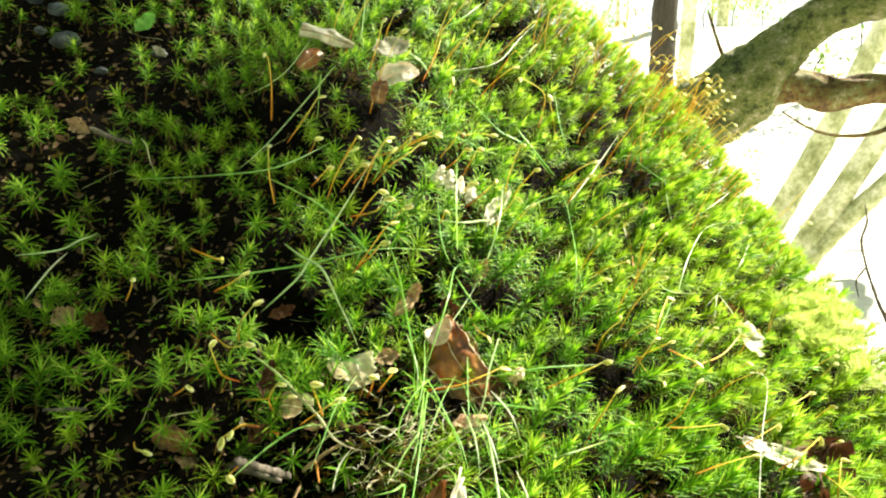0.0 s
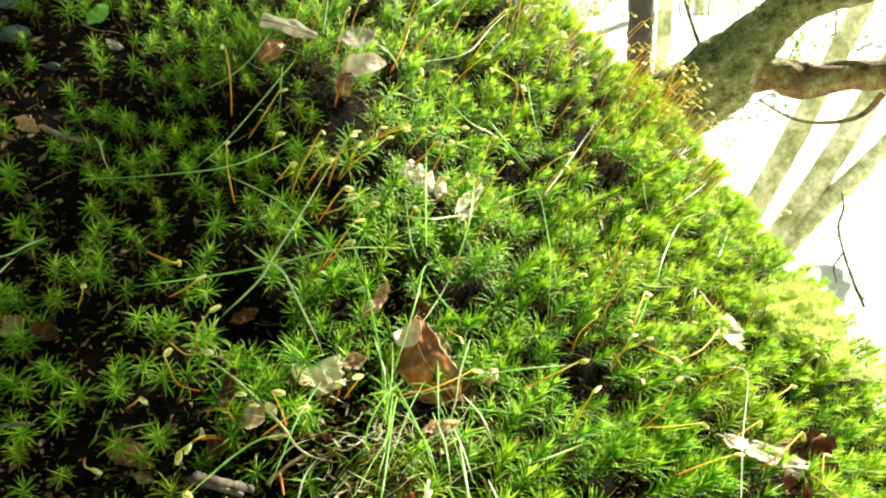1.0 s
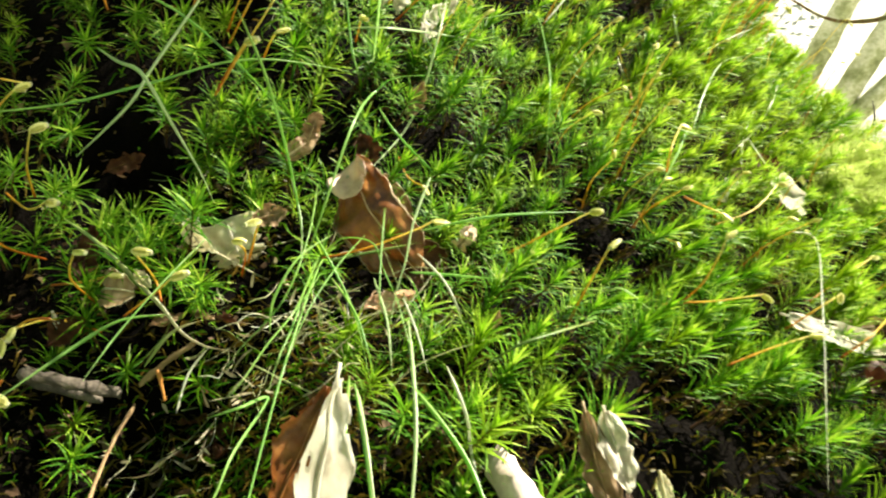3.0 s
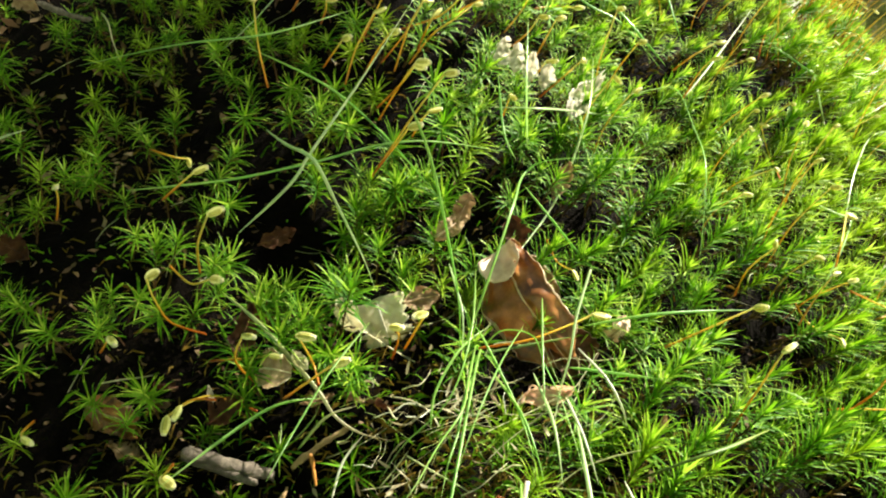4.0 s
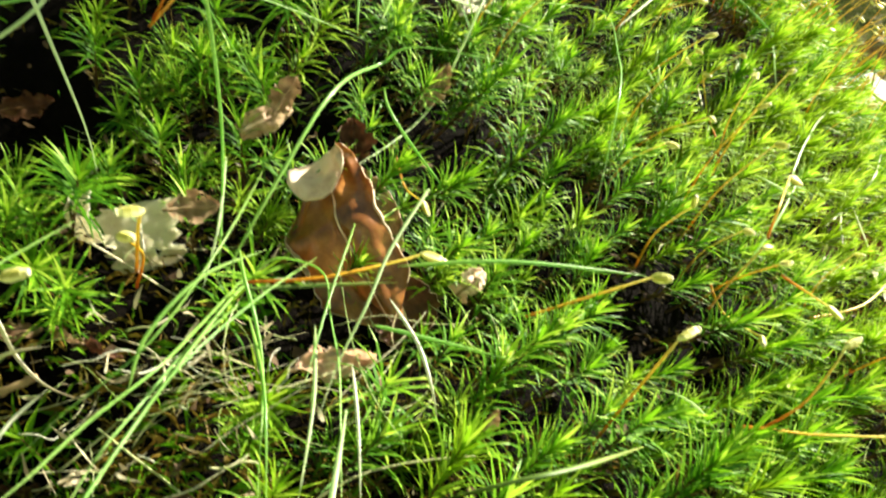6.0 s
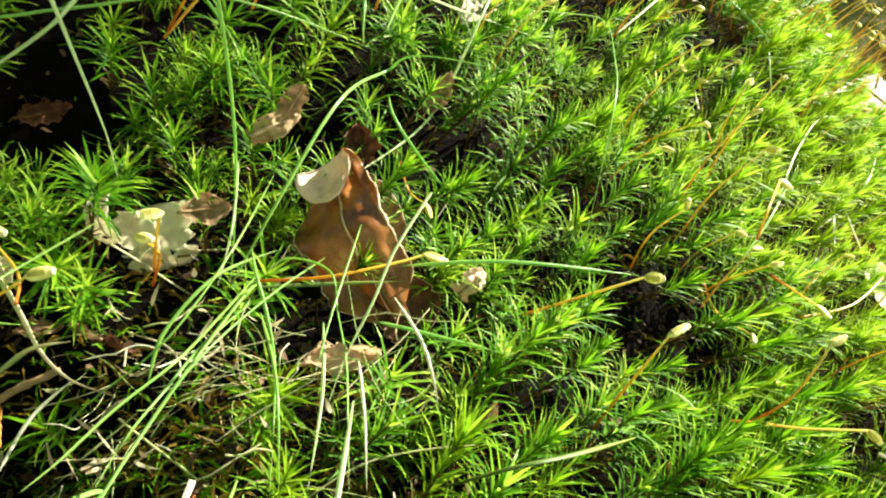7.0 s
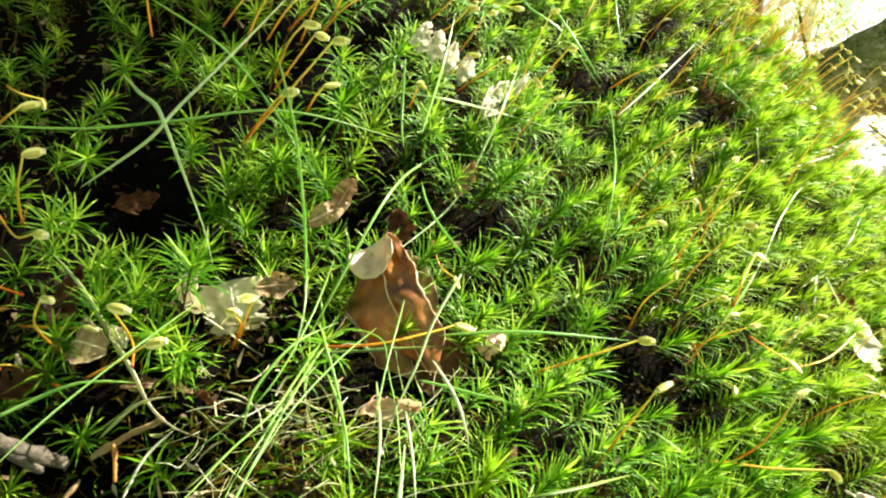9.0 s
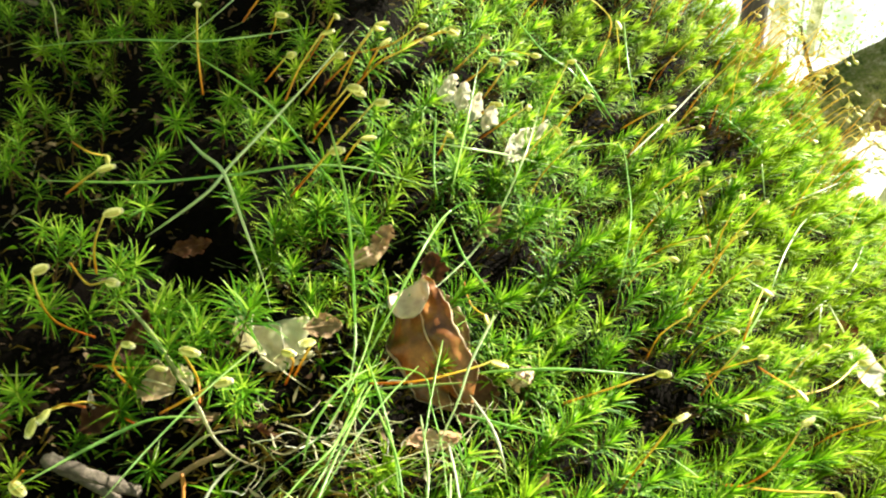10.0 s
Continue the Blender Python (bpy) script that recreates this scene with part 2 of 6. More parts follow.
tree("leaning tree with green mossy bark and a low side limb", M_BARK,
     [(((0.35, 3.0, -1.1), (0.70, 2.95, -0.10), (0.808, 2.883, 0.146), (0.921, 2.859, 0.236), (1.109, 2.801, 0.371), (1.241, 2.748, 0.532), (1.323, 2.707, 0.605), (1.426, 2.652, 0.647), (1.522, 2.596, 0.682), (2.3, 2.4, 1.0), (3.0, 2.2, 1.8)), (0.20, 0.16, 0.145, 0.138, 0.135, 0.078, 0.074, 0.07, 0.065, 0.05, 0.03)),
      (((1.140, 2.789, 0.391), (1.212, 2.758, 0.371), (1.284, 2.725, 0.360), (1.361, 2.685, 0.335), (1.471, 2.628, 0.362), (1.567, 2.573, 0.367), (1.740, 2.460, 0.409), (2.6, 2.2, 0.5)), (0.09, 0.075, 0.060, 0.064, 0.050, 0.046, 0.04, 0.03)),
      (((1.5880, 2.6000, 0.3040), (1.5520, 2.6500, 0.2240), (1.4610, 2.7000, 0.1930), (1.3410, 2.7200, 0.2080), (1.2140, 2.7200, 0.2750)), (0.012, 0.009, 0.007, 0.005, 0.003)),
      (((1.0580, 2.9000, 0.4420), (1.0190, 2.9000, 0.5240), (0.9780, 2.9000, 0.6250)), (0.008, 0.006, 0.004))],
     seed=3, sides=40, knobs=0.14, limb_bark=M_BARK_RED)
tree("slim upright tree with dark ridged bark", M_BARK_DARK, [(((1.24, 4.34, -1.2), (1.232, 4.343, 0.3), (1.222, 4.342, 0.7), (1.20, 4.35, 2.2), (1.3, 4.4, 5.0)), (0.085, 0.072, 0.068, 0.06, 0.04))], seed=9, knobs=0.14)
tree("distant grey mottled trunk behind the slim tree", M_BARK_PALE, [(((2.08, 6.7, -1.2), (2.10, 6.7, 0.7), (2.15, 6.8, 5)), (0.075, 0.06, 0.04))], seed=12)
tree("three leaning smooth pale stems from one stool", M_BARK_PALE,
     [(((2.58, 7.2, -2.6), (3.17, 7.103, -1.22), (3.627, 7.055, -0.157), (4.18, 7.0, 1.4), (4.7, 6.9, 4)), (0.13, 0.112, 0.10, 0.09, 0.06)),
      (((2.87, 7.1, -2.6), (3.52, 6.98, -1.25), (4.051, 6.885, -0.147), (4.7, 6.8, 1.4), (5.4, 6.7, 4)), (0.13, 0.115, 0.10, 0.09, 0.06)),
      (((2.80, 7.0, -2.4), (3.757, 6.88, -1.10), (4.216, 6.744, -0.48), (4.9, 6.6, 0.6), (6.0, 6.4, 3)), (0.10, 0.09, 0.08, 0.07, 0.04))], seed=15)
tree("thin bare sapling with crooked twigs", M_BARK_DARK,
     [(((2.668, 3.771, -1.450), (2.576, 3.971, -1.156), (2.541, 4.044, -1.027), (2.507, 4.105, -0.919), (2.483, 4.149, -0.829), (2.455, 4.201, -0.712), (2.439, 4.245, -0.586), (2.462, 4.257, -0.481), (2.451, 4.285, -0.385)), (0.014, 0.010, 0.009, 0.0085, 0.008, 0.0075, 0.007, 0.006, 0.003)),
      (((2.458, 4.192, -0.738), (2.414, 4.192, -0.820), (2.422, 4.159, -0.907)), (0.006, 0.005, 0.003)), (((2.449, 4.223, -0.649), (2.389, 4.256, -0.650), (2.336, 4.277, -0.682)), (0.004, 0.0035, 0.002)), (((2.507, 4.105, -0.919), (2.544, 4.060, -0.981), (2.614, 4.003, -1.013)), (0.004, 0.0035, 0.002))], seed=18, sides=6, knobs=0.3)
far = random.Random(5)
for i in range(12):
    a, d = far.uniform(-0.2, 1.25), far.uniform(18, 50)
    x, y = d * math.sin(a), d * math.cos(a)
    z = float(soil_top(x, y)) - 0.2
    r = far.uniform(0.06, 0.16)
    h = far.uniform(6, 11)
    lean = far.uniform(-0.6, 0.6)
    crown = [(x + far.gauss(lean, 1.2), y + far.gauss(0, 1.2), z + h * far.uniform(0.55, 1.05)) for _ in range(9)]
    tree("tall woodland tree far off in the bright haze", M_BARK_PALE if i % 3 else M_BARK_DARK,
         [(((x, y, z), (x + 0.3 * lean, y, z + h * 0.4), (x + lean, y, z + h)), (r * 1.2, r, r * 0.4))], (crown, 160, 0.09, 0.8), seed=30 + i, sides=8)
for i in range(16):
    a, d = far.uniform(0.1, 0.95), far.uniform(14, 32)
    x, y = d * math.sin(a), d * math.cos(a)
    z = float(soil_top(x, y))
    bush = tagged(new("bush"), "pale green woodland shrub in full light", "shrub")
    bm = bmesh.new()
    for k in range(1):
        limb_mesh(bm, ((x, y, z - 0.1), (x + far.uniform(-0.2, 0.2), y, z + 0.5), (x + far.uniform(-0.5, 0.5), y + far.uniform(-0.4, 0.4), z + 1.2)), (0.02, 0.014, 0.005), 5, 0.0)
    part("stem", bm, M_BARK_DARK, bush)
    vs, fs = leaf_cloud(far, [(x + far.gauss(0, 0.4), y + far.gauss(0, 0.4), z + far.uniform(0.4, 1.8)) for _ in range(10)], 16, 0.075, 0.28)
    mesh_object("crown", vs, fs, M_FOLIAGE, bush)


# glowing ring in place of the bright hazy woodland far beyond everything
m_glow, nt, bsdf = mat("woodland_glow")
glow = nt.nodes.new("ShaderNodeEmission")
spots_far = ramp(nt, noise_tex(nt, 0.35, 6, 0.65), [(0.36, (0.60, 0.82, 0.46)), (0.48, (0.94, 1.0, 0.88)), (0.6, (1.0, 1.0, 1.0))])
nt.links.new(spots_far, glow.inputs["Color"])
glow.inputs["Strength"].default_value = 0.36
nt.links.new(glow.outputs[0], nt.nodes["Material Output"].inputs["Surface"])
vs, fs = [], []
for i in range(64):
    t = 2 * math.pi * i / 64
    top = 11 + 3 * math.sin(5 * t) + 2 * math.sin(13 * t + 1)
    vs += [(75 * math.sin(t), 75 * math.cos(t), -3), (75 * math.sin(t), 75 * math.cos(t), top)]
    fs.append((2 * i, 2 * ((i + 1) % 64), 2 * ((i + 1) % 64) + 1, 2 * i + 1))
tagged(mesh_object("backdrop", vs, fs, m_glow), "glowing ring painted as bright hazy woodland in the far distance", "backdrop", kind="structure")


# added unseen crown off to the side: broken shade for the bank's left shoulder
shade = random.Random(61)
spots = []


def twig_in_sun(x, y, jitter):
    """A clump of leaves 3.5 m up the sun's way over a place on the bank."""
    p = Vector((x, y, float(bank_top(x, y))))
    return tuple(p + SUN * (3.5 - p.dot(SUN) + shade.uniform(-jitter, jitter)))


for count, x0, x1, y0, y1 in ((17, -0.38, -0.170, 0.40, 0.64), (14, -0.28, -0.105, 0.15, 0.30), (9, -0.24, -0.12, 0.28, 0.40), (1, -0.100, -0.085, 0.20, 0.225)):
    for _ in range(count):
        spots.append(twig_in_sun(shade.uniform(x0, x1), shade.uniform(y0, y1), 0.25))
tree("unseen broad-leaved tree added to shade the bank with its crown", M_BARK_PALE,
     [(((3.5, 0.1, FLOOR - 0.2), (3.45, 0.2, 0.9), (3.1, 0.6, 2.2), (2.4, 1.1, 2.9), (1.8, 1.5, 3.0)), (0.12, 0.10, 0.06, 0.045, 0.02))],
     (spots, 8, 0.028, 0.022), seed=70, sides=10)


# added unseen trees behind the camera keep the open sky off the near slope
behind = random.Random(15)
for tx, ty in ((-2.6, -1.6), (-0.6, -3.0), (1.9, -2.6)):
    crown = []
    for _ in range(13):
        a, lift = behind.uniform(-0.5, 0.5), behind.uniform(0.1, 3.2)
        r = math.hypot(tx, ty) * (1 - 0.10 * lift)
        t = math.atan2(ty, tx) + a
        crown.append((r * math.cos(t), r * math.sin(t), lift))
    z = float(soil_top(tx, ty)) - 0.2
    tree("unseen leafy tree added behind the camera to block sky", M_BARK_DARK,
         [(((tx, ty, z), (tx * 1.02, ty * 1.02, 1.0), (tx * 0.95, ty * 0.95, 2.4), (tx * 0.8, ty * 0.8, 3.6)), (0.10, 0.08, 0.06, 0.02))],
         (crown, 110, 0.11, 0.42), seed=int(90 + tx * 10), sides=8)


# ---- small things on the bank ----
def spline(points, per=6):
    pts = [Vector(p) for p in points]
    n, line = len(pts), []
    for i in range(n - 1):
        p0, p1, p2, p3 = pts[max(i - 1, 0)], pts[i], pts[i + 1], pts[min(i + 2, n - 1)]
        for s in range(per):
            t = s / per
            line.append(0.5 * ((2 * p1) + (p2 - p0) * t + (2 * p0 - 5 * p1 + 4 * p2 - p3) * t * t + (3 * p1 - p0 - 3 * p2 + p3) * t ** 3))
    return line + [pts[-1]]


def tube(line, radii, sides, flat=1.0, twist=0.0, start=None):
    """A closed tube along the line, with u round it and v along it; flat < 1 presses it to a ribbon."""
    vs, fs, vv = [], [], []
    a = start
    for i, p in enumerate(line):
        d = (line[min(i + 1, len(line) - 1)] - line[max(i - 1, 0)]).normalized()
        if a is None or abs(a.dot(d)) > 0.98:
            a = d.orthogonal()
        a = (a - d * a.dot(d)).normalized()
        b = d.cross(a)
        tw = twist * i / len(line)
        for j in range(sides):
            t = 2 * math.pi * j / sides
            x, y = math.cos(t), math.sin(t) * flat
            x, y = x * math.cos(tw) - y * math.sin(tw), x * math.sin(tw) + y * math.cos(tw)
            vs.append(p + (a * x + b * y) * radii[i])
            vv.append(i / (len(line) - 1))
    for i in range(len(line) - 1):
        for j in range(sides):
            k = (j + 1) % sides
            fs.append((i * sides + j, i * sides + k, (i + 1) * sides + k, (i + 1) * sides + j))
    n = len(vs)
    fs += [tuple(range(sides))[::-1], tuple(range(n - sides, n))]
    return vs, fs, vv


def with_uv(ob, vv):
    """Lays v, the way along the thing, into its UV map."""
    uv = ob.data.uv_layers.new(name="along")
    for loop in ob.data.loops:
        uv.data[loop.index].uv = (0.5, vv[loop.vertex_index])
    return ob


def along_mat(name, stops, rough=0.45, through_amount=0.25, scale=250.0):
    m, nt, b = mat(name)
    uv = nt.nodes.new("ShaderNodeUVMap")
    uv.uv_map = "along"
    sep = nt.nodes.new("ShaderNodeSeparateXYZ")
    nt.links.new(uv.outputs["UV"], sep.inputs["Vector"])
    obj = nt.nodes.new("ShaderNodeObjectInfo")
    f = math_node(nt, "ADD", sep.outputs["Y"], math_node(nt, "MULTIPLY", math_node(nt, "SUBTRACT", noise_tex(nt, scale), 0.5), 0.35))
    f = math_node(nt, "ADD", f, math_node(nt, "MULTIPLY", math_node(nt, "SUBTRACT", obj.outputs["Random"], 0.5), 0.3))
    c = ramp(nt, f, stops)
    nt.links.new(c, b.inputs["Base Color"])
    b.inputs["Roughness"].default_value = rough
    bump(nt, noise_tex(nt, 1500, 2), 0.2, 0.0002, b)
    translucent(nt, b, c, through_amount)
    return m


GREEN = along_mat("grass_green", [(0.0, (0.34, 0.56, 0.12)), (0.5, (0.29, 0.56, 0.15)), (1.0, (0.40, 0.62, 0.18))], 0.3, 0.45)
LIME = along_mat("grass_lime", [(0.0, (0.38, 0.58, 0.13)), (0.5, (0.32, 0.60, 0.13)), (1.0, (0.44, 0.64, 0.20))], 0.3, 0.45)
PALE = along_mat("grass_pale", [(0.0, (0.52, 0.66, 0.30)), (0.5, (0.62, 0.75, 0.44)), (1.0, (0.68, 0.77, 0.48))], 0.3, 0.45)
WHITE = along_mat("grass_bleached", [(0.0, (0.70, 0.68, 0.52)), (0.5, (0.76, 0.77, 0.64)), (1.0, (0.64, 0.66, 0.44))], 0.35, 0.3)
OLIVE = along_mat("grass_olive", [(0.0, (0.08, 0.13, 0.02)), (0.5, (0.10, 0.18, 0.03)), (1.0, (0.30, 0.34, 0.05))])
DRY = along_mat("grass_dry", [(0.0, (0.30, 0.42, 0.10)), (0.45, (0.60, 0.60, 0.32)), (0.7, (0.70, 0.63, 0.46)), (1.0, (0.42, 0.33, 0.20))])
M_SETA = along_mat("seta_orange", [(0.0, (0.50, 0.13, 0.012)), (0.28, (0.74, 0.37, 0.022)), (0.6, (0.80, 0.60, 0.07)), (1.0, (0.80, 0.72, 0.20))], 0.32, 0.35)
M_CAPSULE = leafy("capsule_yellow", (0.66, 0.62, 0.16), (0.84, 0.80, 0.30), (0.90, 0.87, 0.48), rough=0.5, through_amount=0.25, scale=300)
M_CAPSULE_SIDE = leafy("capsule_olive", (0.30, 0.29, 0.05), (0.50, 0.47, 0.10), (0.66, 0.62, 0.20), rough=0.5, through_amount=0.25, scale=300)
M_RIM = leafy("capsule_rim", (0.66, 0.60, 0.36), (0.78, 0.72, 0.48), (0.84, 0.80, 0.50), rough=0.6, through_amount=0.2, scale=300)


def dry_mat(name, dark, mid, light, rough, gloss=0.4, through_amount=0.2):
    """Dead leaf skin: blotched, with side veins running across."""
    m, nt, b = mat(name)
    blotch = noise_tex(nt, 160, 6, 0.7)
    uv = nt.nodes.new("ShaderNodeUVMap")
    uv.uv_map = "along"
    wave = nt.nodes.new("ShaderNodeTexWave")
    wave.bands_direction = "Y"
    wave.inputs["Scale"].default_value, wave.inputs["Distortion"].default_value, wave.inputs["Detail"].default_value = 1.1, 3.5, 2.0
    nt.links.new(uv.outputs["UV"], wave.inputs["Vector"])
    f = math_node(nt, "ADD", math_node(nt, "MULTIPLY", blotch, 0.92), math_node(nt, "MULTIPLY", wave.outputs["Fac"], 0.1))
    c = ramp(nt, f, [(0.3, dark), (0.52, mid), (0.78, light)])
    nt.links.new(c, b.inputs["Base Color"])
    b.inputs["Roughness"].default_value = rough
    b.inputs["Specular IOR Level"].default_value = gloss
    bump(nt, math_node(nt, "ADD", math_node(nt, "MULTIPLY", wave.outputs["Fac"], 0.4), blotch), 0.4, 0.0005, b)
    translucent(nt, b, c, through_amount)
    return m


BROWN = dry_mat("leaf_chestnut", (0.08, 0.026, 0.007), (0.27, 0.098, 0.023), (0.52, 0.25, 0.075), 0.28, 0.7, 0.25)
UMBER = dry_mat("leaf_umber", (0.03, 0.010, 0.005), (0.11, 0.042, 0.016), (0.25, 0.12, 0.055), 0.55, 0.25)
TAN = dry_mat("leaf_tan", (0.20, 0.11, 0.05), (0.40, 0.27, 0.15), (0.60, 0.46, 0.30), 0.55)
CREAM = dry_mat("leaf_cream", (0.58, 0.50, 0.30), (0.82, 0.77, 0.54), (0.90, 0.87, 0.68), 0.5, 0.4, 0.5)
BLEACHED = dry_mat("leaf_bleached", (0.60, 0.52, 0.41), (0.82, 0.78, 0.68), (0.88, 0.86, 0.80), 0.5, 0.4, 0.5)
HIDE = dry_mat("leaf_pale_underside", (0.60, 0.36, 0.24), (0.86, 0.65, 0.49), (0.93, 0.80, 0.66), 0.5, 0.4, 0.3)
GREY = dry_mat("leaf_grey", (0.22, 0.20, 0.14), (0.36, 0.34, 0.25), (0.52, 0.50, 0.40), 0.6)
FRESH = dry_mat("leaf_fresh", (0.12, 0.32, 0.05), (0.22, 0.46, 0.10), (0.36, 0.60, 0.18), 0.4)
GREYW = rough_mat("weathered_twig", [(0.3, (0.03, 0.023, 0.018)), (0.5, (0.10, 0.08, 0.062)), (0.75, (0.34, 0.28, 0.23))], 150, 700, 0.0008, 0.8)
TANW = rough_mat("tan_twig", [(0.3, (0.16, 0.09, 0.04)), (0.55, (0.34, 0.22, 0.11)), (0.8, (0.52, 0.38, 0.24))], 150, 700, 0.0006, 0.7)
ORANGEW = rough_mat("orange_bud_scale", [(0.3, (0.30, 0.10, 0.02)), (0.6, (0.55, 0.24, 0.05)), (0.8, (0.66, 0.40, 0.14))], 200, 900, 0.0004, 0.5)
PINKW = rough_mat("peeled_twig", [(0.3, (0.42, 0.29, 0.22)), (0.5, (0.72, 0.58, 0.50)), (0.7, (0.85, 0.77, 0.70))], 60, 400, 0.0003, 0.6)

BLADE_LABEL = {GREEN.name: "thin arching green grass blade over the moss", LIME.name: "bright yellow-green grass blade rising from the moss",
               PALE.name: "pale sunlit grass blade lying across the moss", WHITE.name: "bleached whitish dry grass stem on the moss",
               OLIVE.name: "dark olive grass blade low in the moss", DRY.name: "half-dry grass stem, green turning to straw"}


def blade(width, material, *points):
    """A grass blade: a thin, slightly twisted ribbon that narrows to its tip."""
    line = spline(points, 8)
    n = len(line)
    radii = [width * 0.6 * (0.75 + 0.35 * math.sin(math.pi * min(1, i / n * 1.2))) * (1 - max(0, i / (n - 1) - 0.75) * 3.4) * (0.3 + 0.7 * min(1, i / (n - 1) * 7)) for i in range(n)]
    vs, fs, vv = tube(line, radii, 6, 0.42, 1.2, Vector((1, 0.2, 0.3)))
    ob = with_uv(mesh_object("grass_blade", vs, fs, material, smooth=True), vv)
    return tagged(ob, BLADE_LABEL[material.name], "grass", group="grass blades over the moss")


caps = random.Random(23)


def capsule_shape(length, width):
    """A four-angled capsule along z, pressed flat, with a narrow neck and a tapering mouth; two of its sides are darker."""
    prof = ((0.0, 0.20), (0.07, 0.46), (0.2, 0.82), (0.45, 1.0), (0.72, 0.88), (0.9, 0.56))
    vs, fs, slot = [], [], []
    for z, r in prof:
        for j in range(8):
            t = 2 * math.pi * j / 8
            k = r * width * 0.5 * (1.06 if j % 2 == 0 else 0.80)
            vs.append((k * math.cos(t), 0.72 * k * math.sin(t), z * length))
    for i in range(len(prof) - 1):
        for j in range(8):
            fs.append((i * 8 + j, i * 8 + (j + 1) % 8, i * 8 + 8 + (j + 1) % 8, i * 8 + 8 + j))
            slot.append(1 if j in (1, 2, 5, 6) and 0 < i < 4 else 0)
    fs.append(tuple(range(8))[::-1])
    fs.append(tuple(range(len(vs) - 8, len(vs))))
    return vs, fs, slot + [0, 0]


def rim_shape(length, width):
    vs, fs = [], []
    for z, r in ((0.88, 0.56), (0.90, 0.66), (0.97, 0.56), (1.0, 0.36)):
        for j in range(8):
            t = 2 * math.pi * j / 8
            vs.append((r * width * 0.5 * math.cos(t), 0.72 * r * width * 0.5 * math.sin(t), z * length))
    for i in range(3):
        for j in range(8):
            fs.append((i * 8 + j, i * 8 + (j + 1) % 8, i * 8 + 8 + (j + 1) % 8, i * 8 + 8 + j))
    fs.append(tuple(range(24, 32)))
    return vs, fs


def sporophyte(*points, size=1.0):
    """A moss fruit: a wiry stalk with a nodding angled capsule."""
    line = spline(points, 6)
    n = len(line)
    thing = tagged(new("moss_sporophyte"), "yellow nodding moss capsule on a wiry orange stalk", "moss capsule", group="moss sporophytes")
    vs, fs, vv = tube(line, [0.00030 * size * (1.15 - 0.3 * i / n) for i in range(n)], 5)
    with_uv(mesh_object("seta", vs, fs, M_SETA, thing, smooth=True), vv)
    d = (line[-1] - line[-3]).normalized()
    nod = Vector((0.75 + caps.gauss(0, 0.5), caps.gauss(-0.1, 0.5), -0.35 + caps.gauss(0, 0.3)))
    way = (d * 0.55 + nod.normalized()).normalized()
    length, width = 0.0048 * size * caps.uniform(0.85, 1.15), 0.0026 * size * caps.uniform(0.85, 1.1)
    m = Matrix.Translation(line[-1] - way * 0.0004) @ way.to_track_quat("Z", "Y").to_matrix().to_4x4() @ Euler((0, 0, caps.uniform(0, 3))).to_matrix().to_4x4()
    vs, fs, slot = capsule_shape(length, width)
    cap = mesh_object("capsule", vs, fs, [M_CAPSULE, M_CAPSULE_SIDE], thing, slot)
    cap.matrix_basis = m
    vs, fs = rim_shape(length, width)
    mesh_object("mouth_rim", vs, fs, M_RIM, cap, smooth=True)
    return thing


leafy_rng = random.Random(41)
CLEARINGS = []


